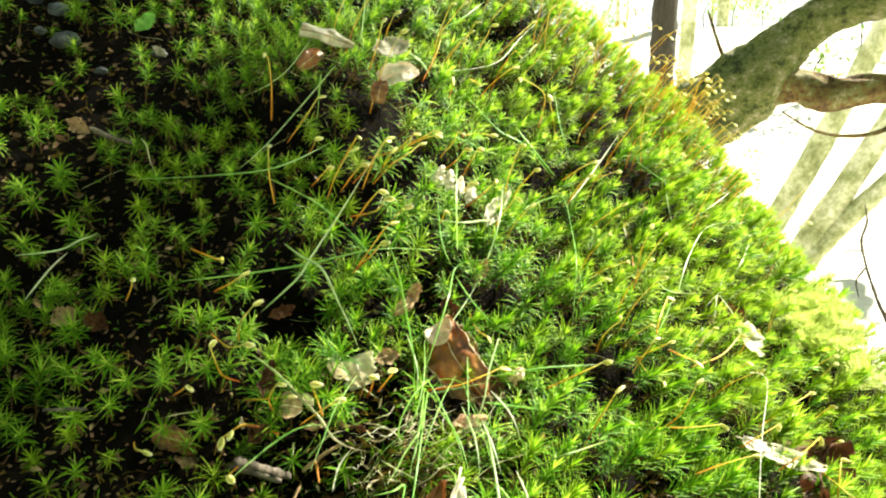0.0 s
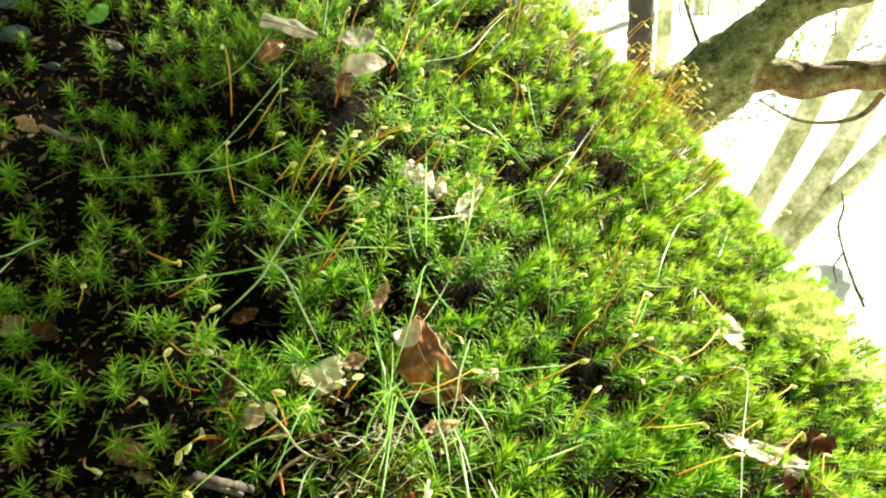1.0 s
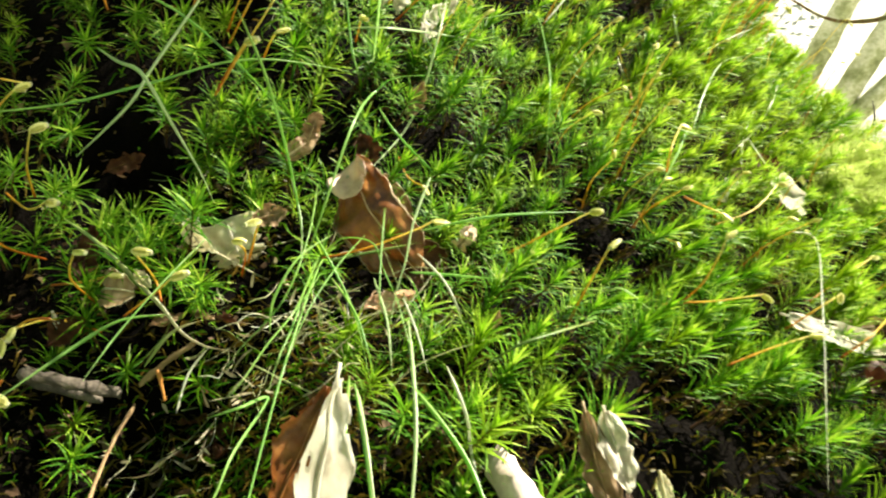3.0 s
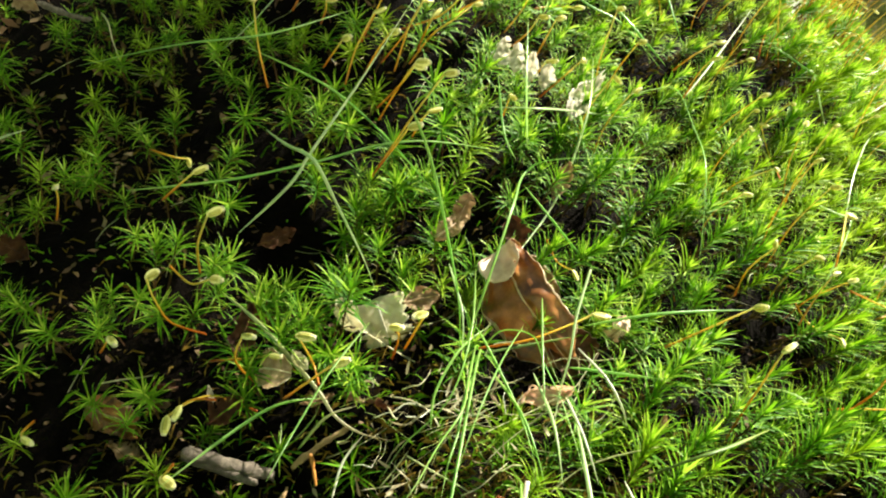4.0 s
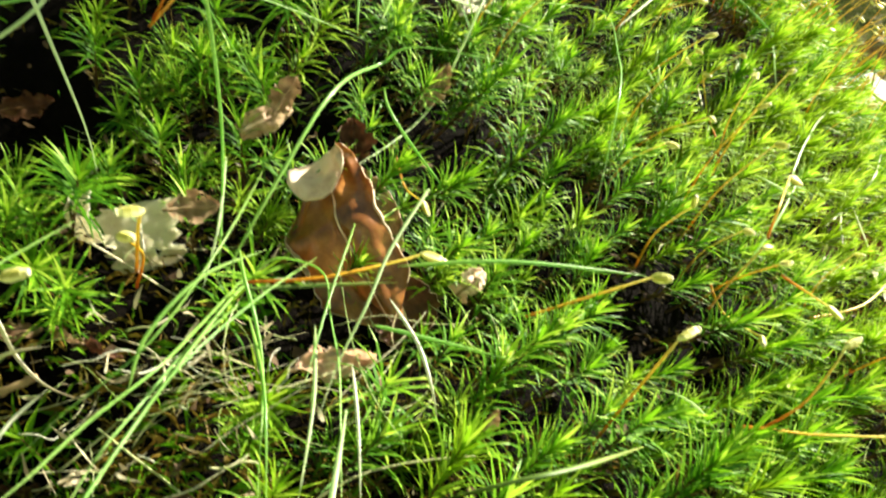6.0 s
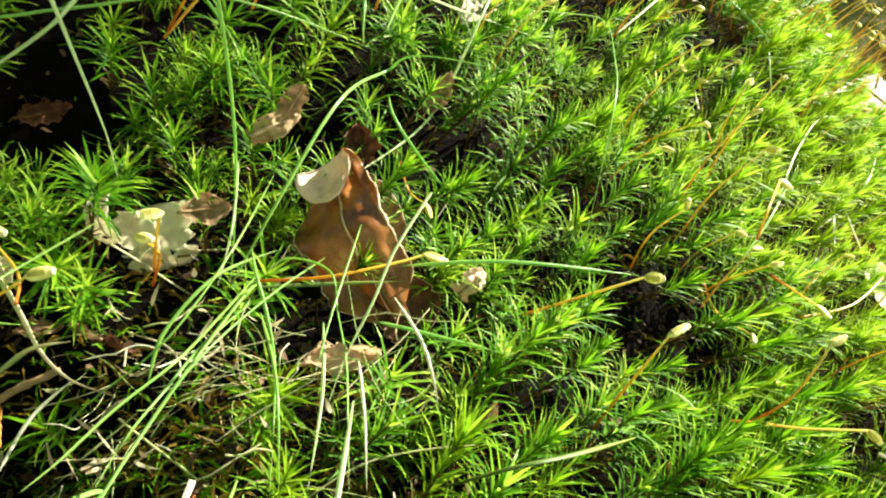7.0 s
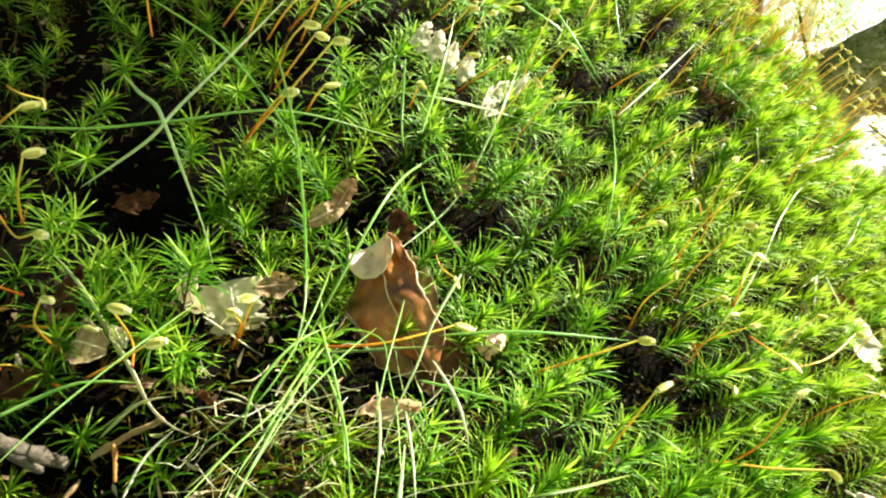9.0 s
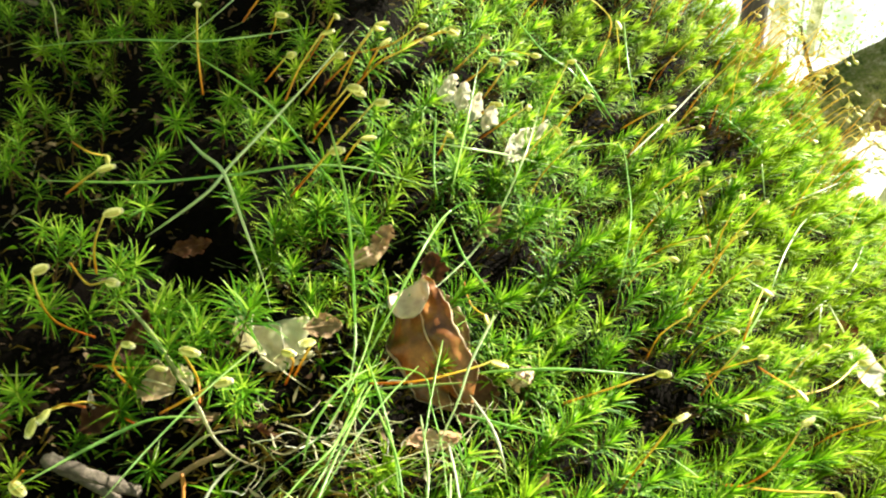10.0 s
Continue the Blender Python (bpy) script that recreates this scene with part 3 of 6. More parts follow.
def dead_leaf(label, material, base, tip, edge, wave, curl):
    """A dry leaf from its stalk end to its tip, as wide as to the edge point; waved, curled, with a raised midrib."""
    b, t, e = Vector(base), Vector(tip), Vector(edge)
    axis = t - b
    length = axis.length
    u = axis.normalized()
    side = (e - b) - u * (e - b).dot(u)
    half = side.length
    side.normalize()
    up = u.cross(side).normalized()
    if up.z < 0:
        up = -up
    seed = leafy_rng.uniform(0, 50)
    nu, nv = 26, 14
    bm = bmesh.new()
    uv = bm.loops.layers.uv.new("along")
    rows, place = [], {}

    def at(s, v, lift=0.0):
        w = half * (math.sin(math.pi * min(max(s, 0.02), 0.985)) ** 0.6) * (1.12 - 0.3 * s)
        sgn = math.copysign(1, v)
        w *= 1 + 0.45 * noise.noise(Vector((s * 3 + seed, sgn * 2, 1.0))) * abs(v) + 0.28 * noise.noise(Vector((s * 9 + seed, sgn * 3, 2.0))) * abs(v)
        roll = 0.6 + 0.9 * noise.noise(Vector((seed, s * 2, sgn)))
        h = curl * half * abs(v) ** 2.6 * roll * 1.2 + curl * 0.5 * length * (s - 0.45) ** 2
        h += 1.4 * wave * length * noise.noise(Vector((s * 3.5 + seed, v * 1.6, 3))) + wave * 0.5 * length * noise.noise(Vector((s * 8 + seed, v * 3.5, 6)))
        bend = wave * length * 0.6 * noise.noise(Vector((s * 1.7 + seed, 0, 9)))
        return b + u * (s * length) + side * (v * w * (1 - 0.45 * curl * max(roll, 0) * v * v) + bend) + up * (h + lift)

    for i in range(nu + 1):
        row = []
        for j in range(nv + 1):
            s, v = i / nu, j / nv * 2 - 1
            vert = bm.verts.new(at(s, v))
            place[vert] = (v, s)
            row.append(vert)
        rows.append(row)
    for i in range(nu):
        for j in range(nv):
            rim = abs(j - nv / 2 + 0.5) - (nv / 2 - 4)
            gone = rim > 0 and noise.noise(Vector((i * 0.42 + seed, j * 0.5, 4))) > (0.64 if material is BROWN or material is BLEACHED else 0.52) - 0.11 * rim
            if gone:
                continue
            f = bm.faces.new((rows[i][j], rows[i + 1][j], rows[i + 1][j + 1], rows[i][j + 1]))
            for loop in f.loops:
                loop[uv].uv = place[loop.vert]
    for vert in [v for v in bm.verts if not v.link_faces]:
        bm.verts.remove(vert)
    bmesh.ops.solidify(bm, geom=bm.faces[:], thickness=0.00022)
    mid = (b + t) / 2
    if material is not UMBER:
        CLEARINGS.append((mid.x, mid.y - 0.003, 0.26 * length + 0.22 * half))
    thing = tagged(new("dead_leaf"), label, "leaf")
    part("leaf_blade", bm, material, thing)
    line = [at(s / 12, 0, 0.00015) for s in range(-1, 13)]
    vs, fs, vv = tube(line, [0.00038 * (1.1 - 0.7 * i / 13) for i in range(14)], 5)
    with_uv(mesh_object("midrib", vs, fs, material, thing, smooth=True), vv)
    return thing


def folded_leaf(label, top, back, base, tip, edge, widths, roll, flap, wave, tears, arch):
    """A stiff dry leaf, dark above and pale beneath: both margins rolled up by the angles in roll (a third number widens one half), its stalk end folded over by flap (length, angle), its middle lifted by arch."""
    b, t, e = Vector(base), Vector(tip), Vector(edge)
    length = (t - b).length
    u = (t - b).normalized()
    side = (e - b) - u * (e - b).dot(u)
    half = side.length
    side.normalize()
    up = u.cross(side).normalized()
    if up.dot(Vector((0, -0.6, 0.8))) < 0:
        up = -up
    seed = leafy_rng.uniform(0, 50)
    bend = length * 0.05
    bow = -0.35 if roll[0] > 1 else 0.10
    nu, nv = 44, 26

    def at(s, v):
        sg = 1 if v >= 0 else -1
        w = half * float(np.interp(s, (-flap[0], 0.0, 0.25, 0.55, 0.8, 1.0), widths))
        w *= 1 + (0.10 + 1.6 * tears) * noise.noise(Vector((s * 4 + seed, sg * 2, 1.0))) * abs(v) + (0.07 + 1.2 * tears) * noise.noise(Vector((s * 13 + seed, sg * 3, 2.0))) * abs(v)
        if sg < 0 and len(roll) > 2:
            w *= 1 + (roll[2] - 1) * min(max(s * 4, 0), 1)
        start = 0.68 + 0.16 * noise.noise(Vector((s * 3 + seed, sg, 5)))
        turn = roll[0 if sg < 0 else 1] * (0.75 + 0.7 * noise.noise(Vector((s * 2.6 + seed, sg * 4, 7))))
        past = max(0.0, abs(v) - start)
        th = turn * past / (1 - start)
        r = (1 - start) * w / max(abs(turn), 0.05) * (1 if turn > 0 else -1)
        across = min(abs(v), start) * w + (abs(r) * math.sin(abs(th)) if past else 0)
        h = (r * (1 - math.cos(th)) if past else 0) + bow * half * v * v
        h += wave * length * (noise.noise(Vector((s * 3.2 + seed, v * 1.3, 3))) + 0.35 * noise.noise(Vector((s * 9 + seed, v * 4, 6))))
        h += 0.012 * half * math.sin(s * 46 - abs(v) * 6) * (1 - abs(v))
        h += arch * (1 - (2 * max(s, 0) - 1) ** 2)
        along = s * length
        if s < 0:
            d = -s * length
            phi = min(flap[1], d / bend)
            rest = d - phi * bend
            along = -bend * math.sin(phi) - rest * math.cos(phi)
            h = h * math.cos(phi) + bend * (1 - math.cos(phi)) + rest * math.sin(phi)
        return b + u * along + side * (sg * across) + up * h

    def ends(s, v):
        """The folded end is rounded and ragged, not cut straight."""
        return s * (1 - 0.5 * v * v + 0.25 * noise.noise(Vector((v * 2.5, seed, 8)))) if s < 0 else s

    grid = [[at(ends(-flap[0] + (1 + flap[0]) * i / nu, j / nv * 2 - 1), j / nv * 2 - 1) for j in range(nv + 1)] for i in range(nu + 1)]
    vs, fs, slot, place = [], [], [], []
    for layer in (0, 1):
        for i in range(nu + 1):
            for j in range(nv + 1):
                du = grid[min(i + 1, nu)][j] - grid[max(i - 1, 0)][j]
                dv = grid[i][min(j + 1, nv)] - grid[i][max(j - 1, 0)]
                n = du.cross(dv)
                if u.cross(side).dot(up) < 0:
                    n = -n
                vs.append(grid[i][j] - n.normalized() * 0.0002 * layer)
                place.append((j / nv * 2 - 1, i / nu))
    m = (nu + 1) * (nv + 1)
    flip = u.cross(side).dot(up) < 0
    held = {}
    for i in range(nu):
        for j in range(nv):
            rim = min(i, nu - 1 - i, j, nv - 1 - j)
            hole = noise.noise(Vector((i * 0.22 + seed, j * 0.26, 4))) > 0.62 - tears + (0.05 * rim if rim < 5 else 0.25 - tears * 0.3)
            if hole:
                continue
            a, c, d, q = i * (nv + 1) + j, (i + 1) * (nv + 1) + j, (i + 1) * (nv + 1) + j + 1, i * (nv + 1) + j + 1
            f = (a, c, d, q)
            g = tuple(k + m for k in (q, d, c, a))
            fs += [f[::-1], g[::-1]] if flip else [f, g]
            slot += [0, 1]
            for p0, p1 in ((a, c), (c, d), (d, q), (q, a)):
                held[(min(p0, p1), max(p0, p1))] = held.get((min(p0, p1), max(p0, p1)), 0) + 1
    for (p0, p1), c in held.items():
        if c == 1:
            fs.append((p0, p1, p1 + m, p0 + m))
            slot.append(1)
    mid = (b + t) / 2
    CLEARINGS.append((mid.x, mid.y - 0.003, 0.20 * length + 0.18 * half))
    thing = tagged(new("dead_leaf"), label, "leaf")
    ob = mesh_object("leaf_blade", vs, fs, [top, back], thing, slot, smooth=True)
    uv = ob.data.uv_layers.new(name="along")
    for loop in ob.data.loops:
        uv.data[loop.index].uv = place[loop.vertex_index]
    line = [at(0.02 + 0.98 * k / 14, 0) + up * 0.0001 for k in range(15)]
    tv, tf, tt = tube(line, [0.00040 * (1.1 - 0.7 * k / 15) for k in range(15)], 5)
    with_uv(mesh_object("midrib", tv, tf, back, thing, smooth=True), tt)
    return thing


def twig(radius, material, *points):
    line = spline(points, 8)
    n = len(line)
    k = leafy_rng.uniform(0, 9)
    vs, fs, vv = tube(line, [radius * (1 + 0.25 * noise.noise(Vector((i * 0.6 + k, k, 0)))) * (1 - 0.35 * i / n) * (0.5, 0.86, 1.06)[min(i, 2)] for i in range(n)], 10, 0.62)
    vs = [v + Vector((noise.noise(v * 900), noise.noise(v * 900 + Vector((7, 0, 0))), noise.noise(v * 900 + Vector((0, 9, 0))))) * radius * 0.45 for v in vs]
    ob = mesh_object("twig", vs, fs, material, smooth=True)
    return tagged(ob, {GREYW.name: "weathered grey-brown twig lying in the moss", TANW.name: "tan dead twig in the dark litter",
                       ORANGEW.name: "small orange-brown bud scale in the litter", PINKW.name: "thick peeled pinkish twig on the moss"}[material.name], "twig")


M_STONE = rough_mat("wet_grey_stone", [(0.38, (0.012, 0.014, 0.018)), (0.5, (0.035, 0.042, 0.052)), (0.66, (0.13, 0.14, 0.16))], 150, 700, 0.0008, 0.4)


def stone(size, place):
    """A small angular stone half sunk in the soil."""
    bm = bmesh.new()
    bmesh.ops.create_icosphere(bm, subdivisions=3, radius=size * 0.5)
    k = leafy_rng.uniform(0, 90)
    for v in bm.verts:
        d = v.co.normalized()
        v.co *= 1 + 0.35 * noise.noise(d * 1.3 + Vector((k, 0, 0))) + 0.10 * noise.noise(d * 4 + Vector((0, k, 0)))
        v.co = Vector((v.co.x * 1.25, v.co.y * 0.95, v.co.z * 0.7)) + Vector(place)
    me = bpy.data.meshes.new("stone")
    bm.to_mesh(me)
    bm.free()
    me.materials.append(M_STONE)
    me.polygons.foreach_set("use_smooth", np.ones(len(me.polygons), bool))
    return tagged(new("stone", me), "small dark wet grey stone in the soil", "stone", group="stones in the soil")


# stems of last year's grass, matted in the hollow under the tuft
straw = random.Random(77)
vs, fs, vv, n0 = [], [], [], 0
for cx, cy, sx, sy, count, low, top in ((-0.022, 0.270, 0.016, 0.010, 26, -0.012, 0.002), (-0.048, 0.262, 0.016, 0.012, 18, -0.012, 0.000), (0.004, 0.272, 0.014, 0.008, 18, -0.012, 0.002),
                                        (0.03, 0.36, 0.09, 0.06, 90, -0.016, -0.006), (-0.10, 0.36, 0.05, 0.07, 40, -0.018, -0.012)):
    for _ in range(count):
        x, y = straw.gauss(cx, sx), straw.gauss(cy, sy)
        a, ln = straw.gauss(1.0, 0.8), straw.uniform(0.006, 0.030)
        h, tilt = straw.uniform(low, top), straw.gauss(0.1, 0.35)
        bow = straw.gauss(0, 0.10)
        pts = []
        for k in range(4):
            px, py = x + math.cos(a) * ln * k / 3, y + math.sin(a) * ln * k / 3
            pts.append((px, py, float(bank_top(x, y)) + h + tilt * ln * k / 3 + straw.gauss(0, 0.0006)))
            a += bow
        line = spline(pts, 3)
        r = straw.uniform(0.00005, 0.00013) * straw.choice((1, 1, 1, 1.7))
        tv, tf, tt = tube(line, [r] * (len(line) - 2) + [r * 0.7, r * 0.3], 4)
        vs += tv
        vv += [straw.choice((0.15, 0.4, 0.6, 0.6, 0.75))] * len(tv)
        fs += [tuple(i + n0 for i in f) for f in tf]
        n0 += len(tv)
tagged(with_uv(mesh_object("dead_grass_mat", vs, fs, DRY, smooth=True), vv), "tangle of fine straw-coloured dead grass in a hollow", "dead grass", kind="stuff")

# pale chaff caught in the hollow
M_CHAFF = leafy("pale_chaff", (0.16, 0.12, 0.06), (0.36, 0.30, 0.17), (0.58, 0.52, 0.35), rough=0.6, through_amount=0.3, scale=60)
chaff = random.Random(53)
vs, fs = [], []
for cx, cy, sx, sy, count in ((-0.012, 0.274, 0.012, 0.009, 40), (-0.040, 0.264, 0.014, 0.010, 30)):
    for _ in range(count):
        x, y = chaff.gauss(cx, sx), chaff.gauss(cy, sy)
        p = Vector((x, y, float(bank_top(x, y)) + chaff.uniform(-0.010, 0.001)))
        q = Euler((chaff.gauss(0.4, 0.5), chaff.gauss(0, 0.5), chaff.uniform(0, 6.28))).to_matrix()
        w, ln, bend = chaff.uniform(0.00015, 0.0005), chaff.uniform(0.002, 0.009), chaff.gauss(0, 0.5)
        n = len(vs)
        for k in range(4):
            ww = w * (0.5, 1.0, 0.8, 0.2)[k] * chaff.uniform(0.7, 1.3)
            for sg in (-1, 1):
                vs.append(p + q @ Vector((ln * k / 3, sg * ww, bend * ln * (k / 3) ** 2 + sg * ww * 0.3)))
        fs += [(n + 2 * k, n + 2 * k + 2, n + 2 * k + 3, n + 2 * k + 1) for k in range(3)]
tagged(mesh_object("chaff", vs, fs, M_CHAFF), "pale flakes of withered leaf scattered in the moss", "leaf litter", kind="stuff")

# crumbs of old leaves between the shoots
M_CRUMB = leafy("litter_crumbs", (0.025, 0.012, 0.006), (0.07, 0.04, 0.02), (0.22, 0.15, 0.09), rough=0.8, through_amount=0.15, gloss=0.2, scale=40)
crumb = random.Random(99)
vs, fs = [], []
for _ in range(5200):
    x, y = crumb.uniform(-0.3, 0.32), crumb.uniform(0.18, 0.62)
    z = float(soil_top(x, y)) + crumb.uniform(0.001, 0.011)
    s = crumb.uniform(0.0005, 0.0012) * crumb.choice((1, 1, 1, 1.6, 2.4))
    q = Euler((crumb.gauss(0.5, 0.5), crumb.gauss(0, 0.5), crumb.uniform(0, 6.28))).to_matrix()
    n = len(vs)
    for ax, ay, az in ((-1, -0.4, 0.1), (0, -0.6, -0.1), (1, -0.1, 0.25), (0.7, 0.6, 0), (-0.5, 0.5, 0.2)):
        vs.append(Vector((x, y, z)) + q @ Vector((ax * crumb.uniform(0.7, 1.2), ay * crumb.uniform(0.7, 1.2), az)) * s)
    fs += [(n, n + 1, n + 4), (n + 1, n + 2, n + 3, n + 4)]
tagged(mesh_object("litter_crumbs", vs, fs, M_CRUMB), "brown crumbs of rotted leaves between the moss shoots", "leaf litter", kind="stuff")

# wiry withered stems, bleached and crooked, at the foot of the tuft
wiry = random.Random(88)
for cx, cy, sx, sy, count in ((-0.010, 0.281, 0.009, 0.005, 9), (-0.036, 0.275, 0.012, 0.008, 7), (-0.055, 0.262, 0.010, 0.008, 4)):
    for _ in range(count):
        x, y = wiry.gauss(cx, sx), wiry.gauss(cy, sy)
        p = Vector((x, y, float(bank_top(x, y)) - wiry.uniform(0.002, 0.012)))
        d = Vector((wiry.gauss(0.2, 0.7), wiry.gauss(-0.3, 0.5), wiry.gauss(0.15, 0.45))).normalized()
        pts = [p]
        for _k in range(wiry.choice((3, 4, 5))):
            d = (d + Vector((wiry.gauss(0, 0.5), wiry.gauss(0, 0.4), wiry.gauss(0, 0.4)))).normalized()
            p = p + d * wiry.uniform(0.0020, 0.0042)
            pts.append(p)
        line = spline(pts, 4)
        r = wiry.uniform(0.00007, 0.00017)
        tv, tf, tt = tube(line, [r * (1 + 0.3 * noise.noise(q * 700)) for q in line[:-2]] + [r * 0.7, r * 0.35], 5, 0.7, 1.0)
        ob = with_uv(mesh_object("withered_stem", tv, tf, wiry.choice((WHITE, DRY, WHITE)), smooth=True), tt)
        tagged(ob, "short crooked bleached plant stem in the moss hollow", "dead stem", group="withered stems in the hollow")

# larger flakes lying open on the dark shoulder
M_FLAKE = leafy("litter_flakes", (0.04, 0.020, 0.009), (0.15, 0.085, 0.04), (0.40, 0.29, 0.17), rough=0.7, through_amount=0.2, gloss=0.3, scale=30)
flake = random.Random(404)
vs, fs = [], []
for _ in range(1500):
    x, y = flake.uniform(-0.30, -0.05), flake.uniform(0.22, 0.58)
    if flake.random() < (x + 0.14) / 0.12:
        continue
    z = float(soil_top(x, y)) + flake.uniform(0.002, 0.010)
    s = flake.uniform(0.0008, 0.0022) * flake.choice((1, 1, 1, 1.8))
    q = Euler((flake.gauss(0.4, 0.5), flake.gauss(0, 0.5), flake.uniform(0, 6.28))).to_matrix()
    n = len(vs)
    for ax, ay, az in ((-1, -0.3, 0.2), (-0.1, -0.45, -0.1), (1, -0.1, 0.3), (0.6, 0.4, 0), (-0.5, 0.45, 0.25)):
        vs.append(Vector((x, y, z)) + q @ Vector((ax * flake.uniform(0.6, 1.3), ay * flake.uniform(0.5, 1.2), az)) * s)
    fs += [(n, n + 1, n + 4), (n + 1, n + 2, n + 3, n + 4)]
tagged(mesh_object("litter_flakes", vs, fs, M_FLAKE), "tan and brown flakes of dead leaf on dark soil", "leaf litter", kind="stuff")

blade(0.0007, PALE, (-0.0790, 0.3090, 0.3890), (-0.0640, 0.3160, 0.4020), (-0.0580, 0.3220, 0.4110), (-0.0450, 0.3380, 0.4300), (-0.0300, 0.3600, 0.4540))
blade(0.0008, PALE, (-0.0680, 0.3120, 0.4190), (-0.0600, 0.3040, 0.4160), (-0.0510, 0.2930, 0.4150), (-0.0470, 0.2890, 0.4120), (-0.0430, 0.2890, 0.4020), (-0.0370, 0.2880, 0.3880), (-0.0340, 0.2860, 0.3800))
blade(0.00056, GREEN, (-0.0900, 0.3650, 0.4406), (-0.0608, 0.3594, 0.4265), (-0.0373, 0.3422, 0.4098), (-0.0159, 0.3300, 0.3872))
blade(0.00055, GREEN, (-0.1144, 0.3131, 0.4016), (-0.0868, 0.3246, 0.4019), (-0.0596, 0.3212, 0.4072), (-0.0270, 0.3286, 0.4122), (0.0076, 0.3736, 0.3983))
blade(0.00055, GREEN, (-0.1605, 0.3751, 0.4357), (-0.1066, 0.3459, 0.4428), (-0.0778, 0.3589, 0.4452), (-0.0550, 0.4054, 0.4535))
blade(0.00064, LIME, (-0.0250, 0.3018, 0.4283), (-0.0186, 0.2963, 0.4121), (-0.0145, 0.2934, 0.3906), (-0.0115, 0.2854, 0.3749), (-0.0121, 0.2848, 0.3608))
blade(0.00055, GREEN, (-0.0114, 0.2825, 0.3619), (-0.0039, 0.2925, 0.3803), (0.0027, 0.3101, 0.3960), (0.0064, 0.3455, 0.3983), (0.0175, 0.3393, 0.4037), (0.0556, 0.3616, 0.3983))
blade(0.00055, GREEN, (0.0058, 0.3583, 0.3911), (0.0137, 0.3220, 0.3889), (0.0272, 0.3494, 0.3656), (0.0339, 0.3421, 0.3632))
blade(0.00055, PALE, (0.0028, 0.3273, 0.3751), (0.0173, 0.3618, 0.3856), (0.0282, 0.3712, 0.4133), (0.0334, 0.4110, 0.4297))
blade(0.00056, LIME, (0.0068, 0.3373, 0.4084), (0.0070, 0.3838, 0.4251), (0.0080, 0.4086, 0.4450))
blade(0.00055, GREEN, (-0.0026, 0.3607, 0.4282), (-0.0006, 0.3484, 0.4110), (0.0036, 0.3259, 0.4058))
blade(0.00056, PALE, (-0.0073, 0.3691, 0.4171), (0.0094, 0.3582, 0.4175), (0.0231, 0.3794, 0.4137), (0.0455, 0.3981, 0.4079))
blade(0.00056, GREEN, (0.0355, 0.3905, 0.4154), (0.0560, 0.4184, 0.4160), (0.0709, 0.4376, 0.4143), (0.0693, 0.3916, 0.4048), (0.0649, 0.3498, 0.3964), (0.0613, 0.3365, 0.3653))
blade(0.0008, WHITE, (0.1568, 0.4249, 0.3503), (0.1882, 0.4756, 0.3481), (0.1992, 0.4825, 0.3610), (0.2312, 0.5461, 0.3654))
blade(0.0006, WHITE, (0.1552, 0.4050, 0.3509), (0.1740, 0.4510, 0.3540), (0.1991, 0.4962, 0.3614))
blade(0.0006, WHITE, (0.1771, 0.4271, 0.3425), (0.1611, 0.4160, 0.3605))
blade(0.00055, PALE, (0.1336, 0.4065, 0.3645), (0.1495, 0.4397, 0.3778), (0.1775, 0.4886, 0.3847), (0.2200, 0.5337, 0.3776))
blade(0.00055, PALE, (0.1279, 0.4362, 0.3666), (0.1272, 0.3976, 0.3688), (0.1827, 0.4776, 0.3419), (0.2049, 0.4756, 0.3439))
blade(0.0007, WHITE, (0.1634, 0.3709, 0.3326), (0.1706, 0.3645, 0.3309), (0.1406, 0.2983, 0.3346), (0.1297, 0.2717, 0.3256), (0.1203, 0.2460, 0.3085))
blade(0.00055, GREEN, (0.0171, 0.2826, 0.3589), (0.0257, 0.2815, 0.3584), (0.0432, 0.2810, 0.3562))
blade(0.00056, PALE, (0.0513, 0.2908, 0.3502), (0.0800, 0.3234, 0.3323), (0.0778, 0.2881, 0.3482), (0.1053, 0.3400, 0.3114))
blade(0.00055, GREEN, (0.0205, 0.2828, 0.3706), (0.0407, 0.2855, 0.3730), (0.0671, 0.2985, 0.3688))
blade(0.00080, GREEN, (-0.0343, 0.2780, 0.3735), (-0.0402, 0.2592, 0.3692), (-0.0418, 0.2348, 0.3680), (-0.0437, 0.2203, 0.3651))
blade(0.00080, GREEN, (-0.0481, 0.2756, 0.3527), (-0.0572, 0.2676, 0.3551), (-0.0672, 0.2604, 0.3513), (-0.0784, 0.2422, 0.3475))
blade(0.0010, DRY, (-0.0820, 0.3000, 0.3730), (-0.0700, 0.2920, 0.3680), (-0.0590, 0.2840, 0.3610), (-0.0500, 0.2780, 0.3540), (-0.0450, 0.2760, 0.3470), (-0.0380, 0.2730, 0.3440), (-0.0290, 0.2710, 0.3430))
blade(0.00056, PALE, (-0.0711, 0.4231, 0.5048), (-0.0807, 0.4055, 0.4895), (-0.0916, 0.4009, 0.4810), (-0.1072, 0.4060, 0.4742))
blade(0.00080, PALE, (-0.0573, 0.4100, 0.4905), (-0.0715, 0.3953, 0.4728), (-0.0900, 0.3840, 0.4522), (-0.1048, 0.3788, 0.4394))
blade(0.0007, WHITE, (-0.0089, 0.4790, 0.4850), (0.0217, 0.5000, 0.4871), (0.0387, 0.5160, 0.4922), (0.0540, 0.5451, 0.5064), (0.0698, 0.5772, 0.5184))
blade(0.00055, GREEN, (-0.0100, 0.5105, 0.5076), (0.0119, 0.5305, 0.5184), (0.0279, 0.5583, 0.5304))
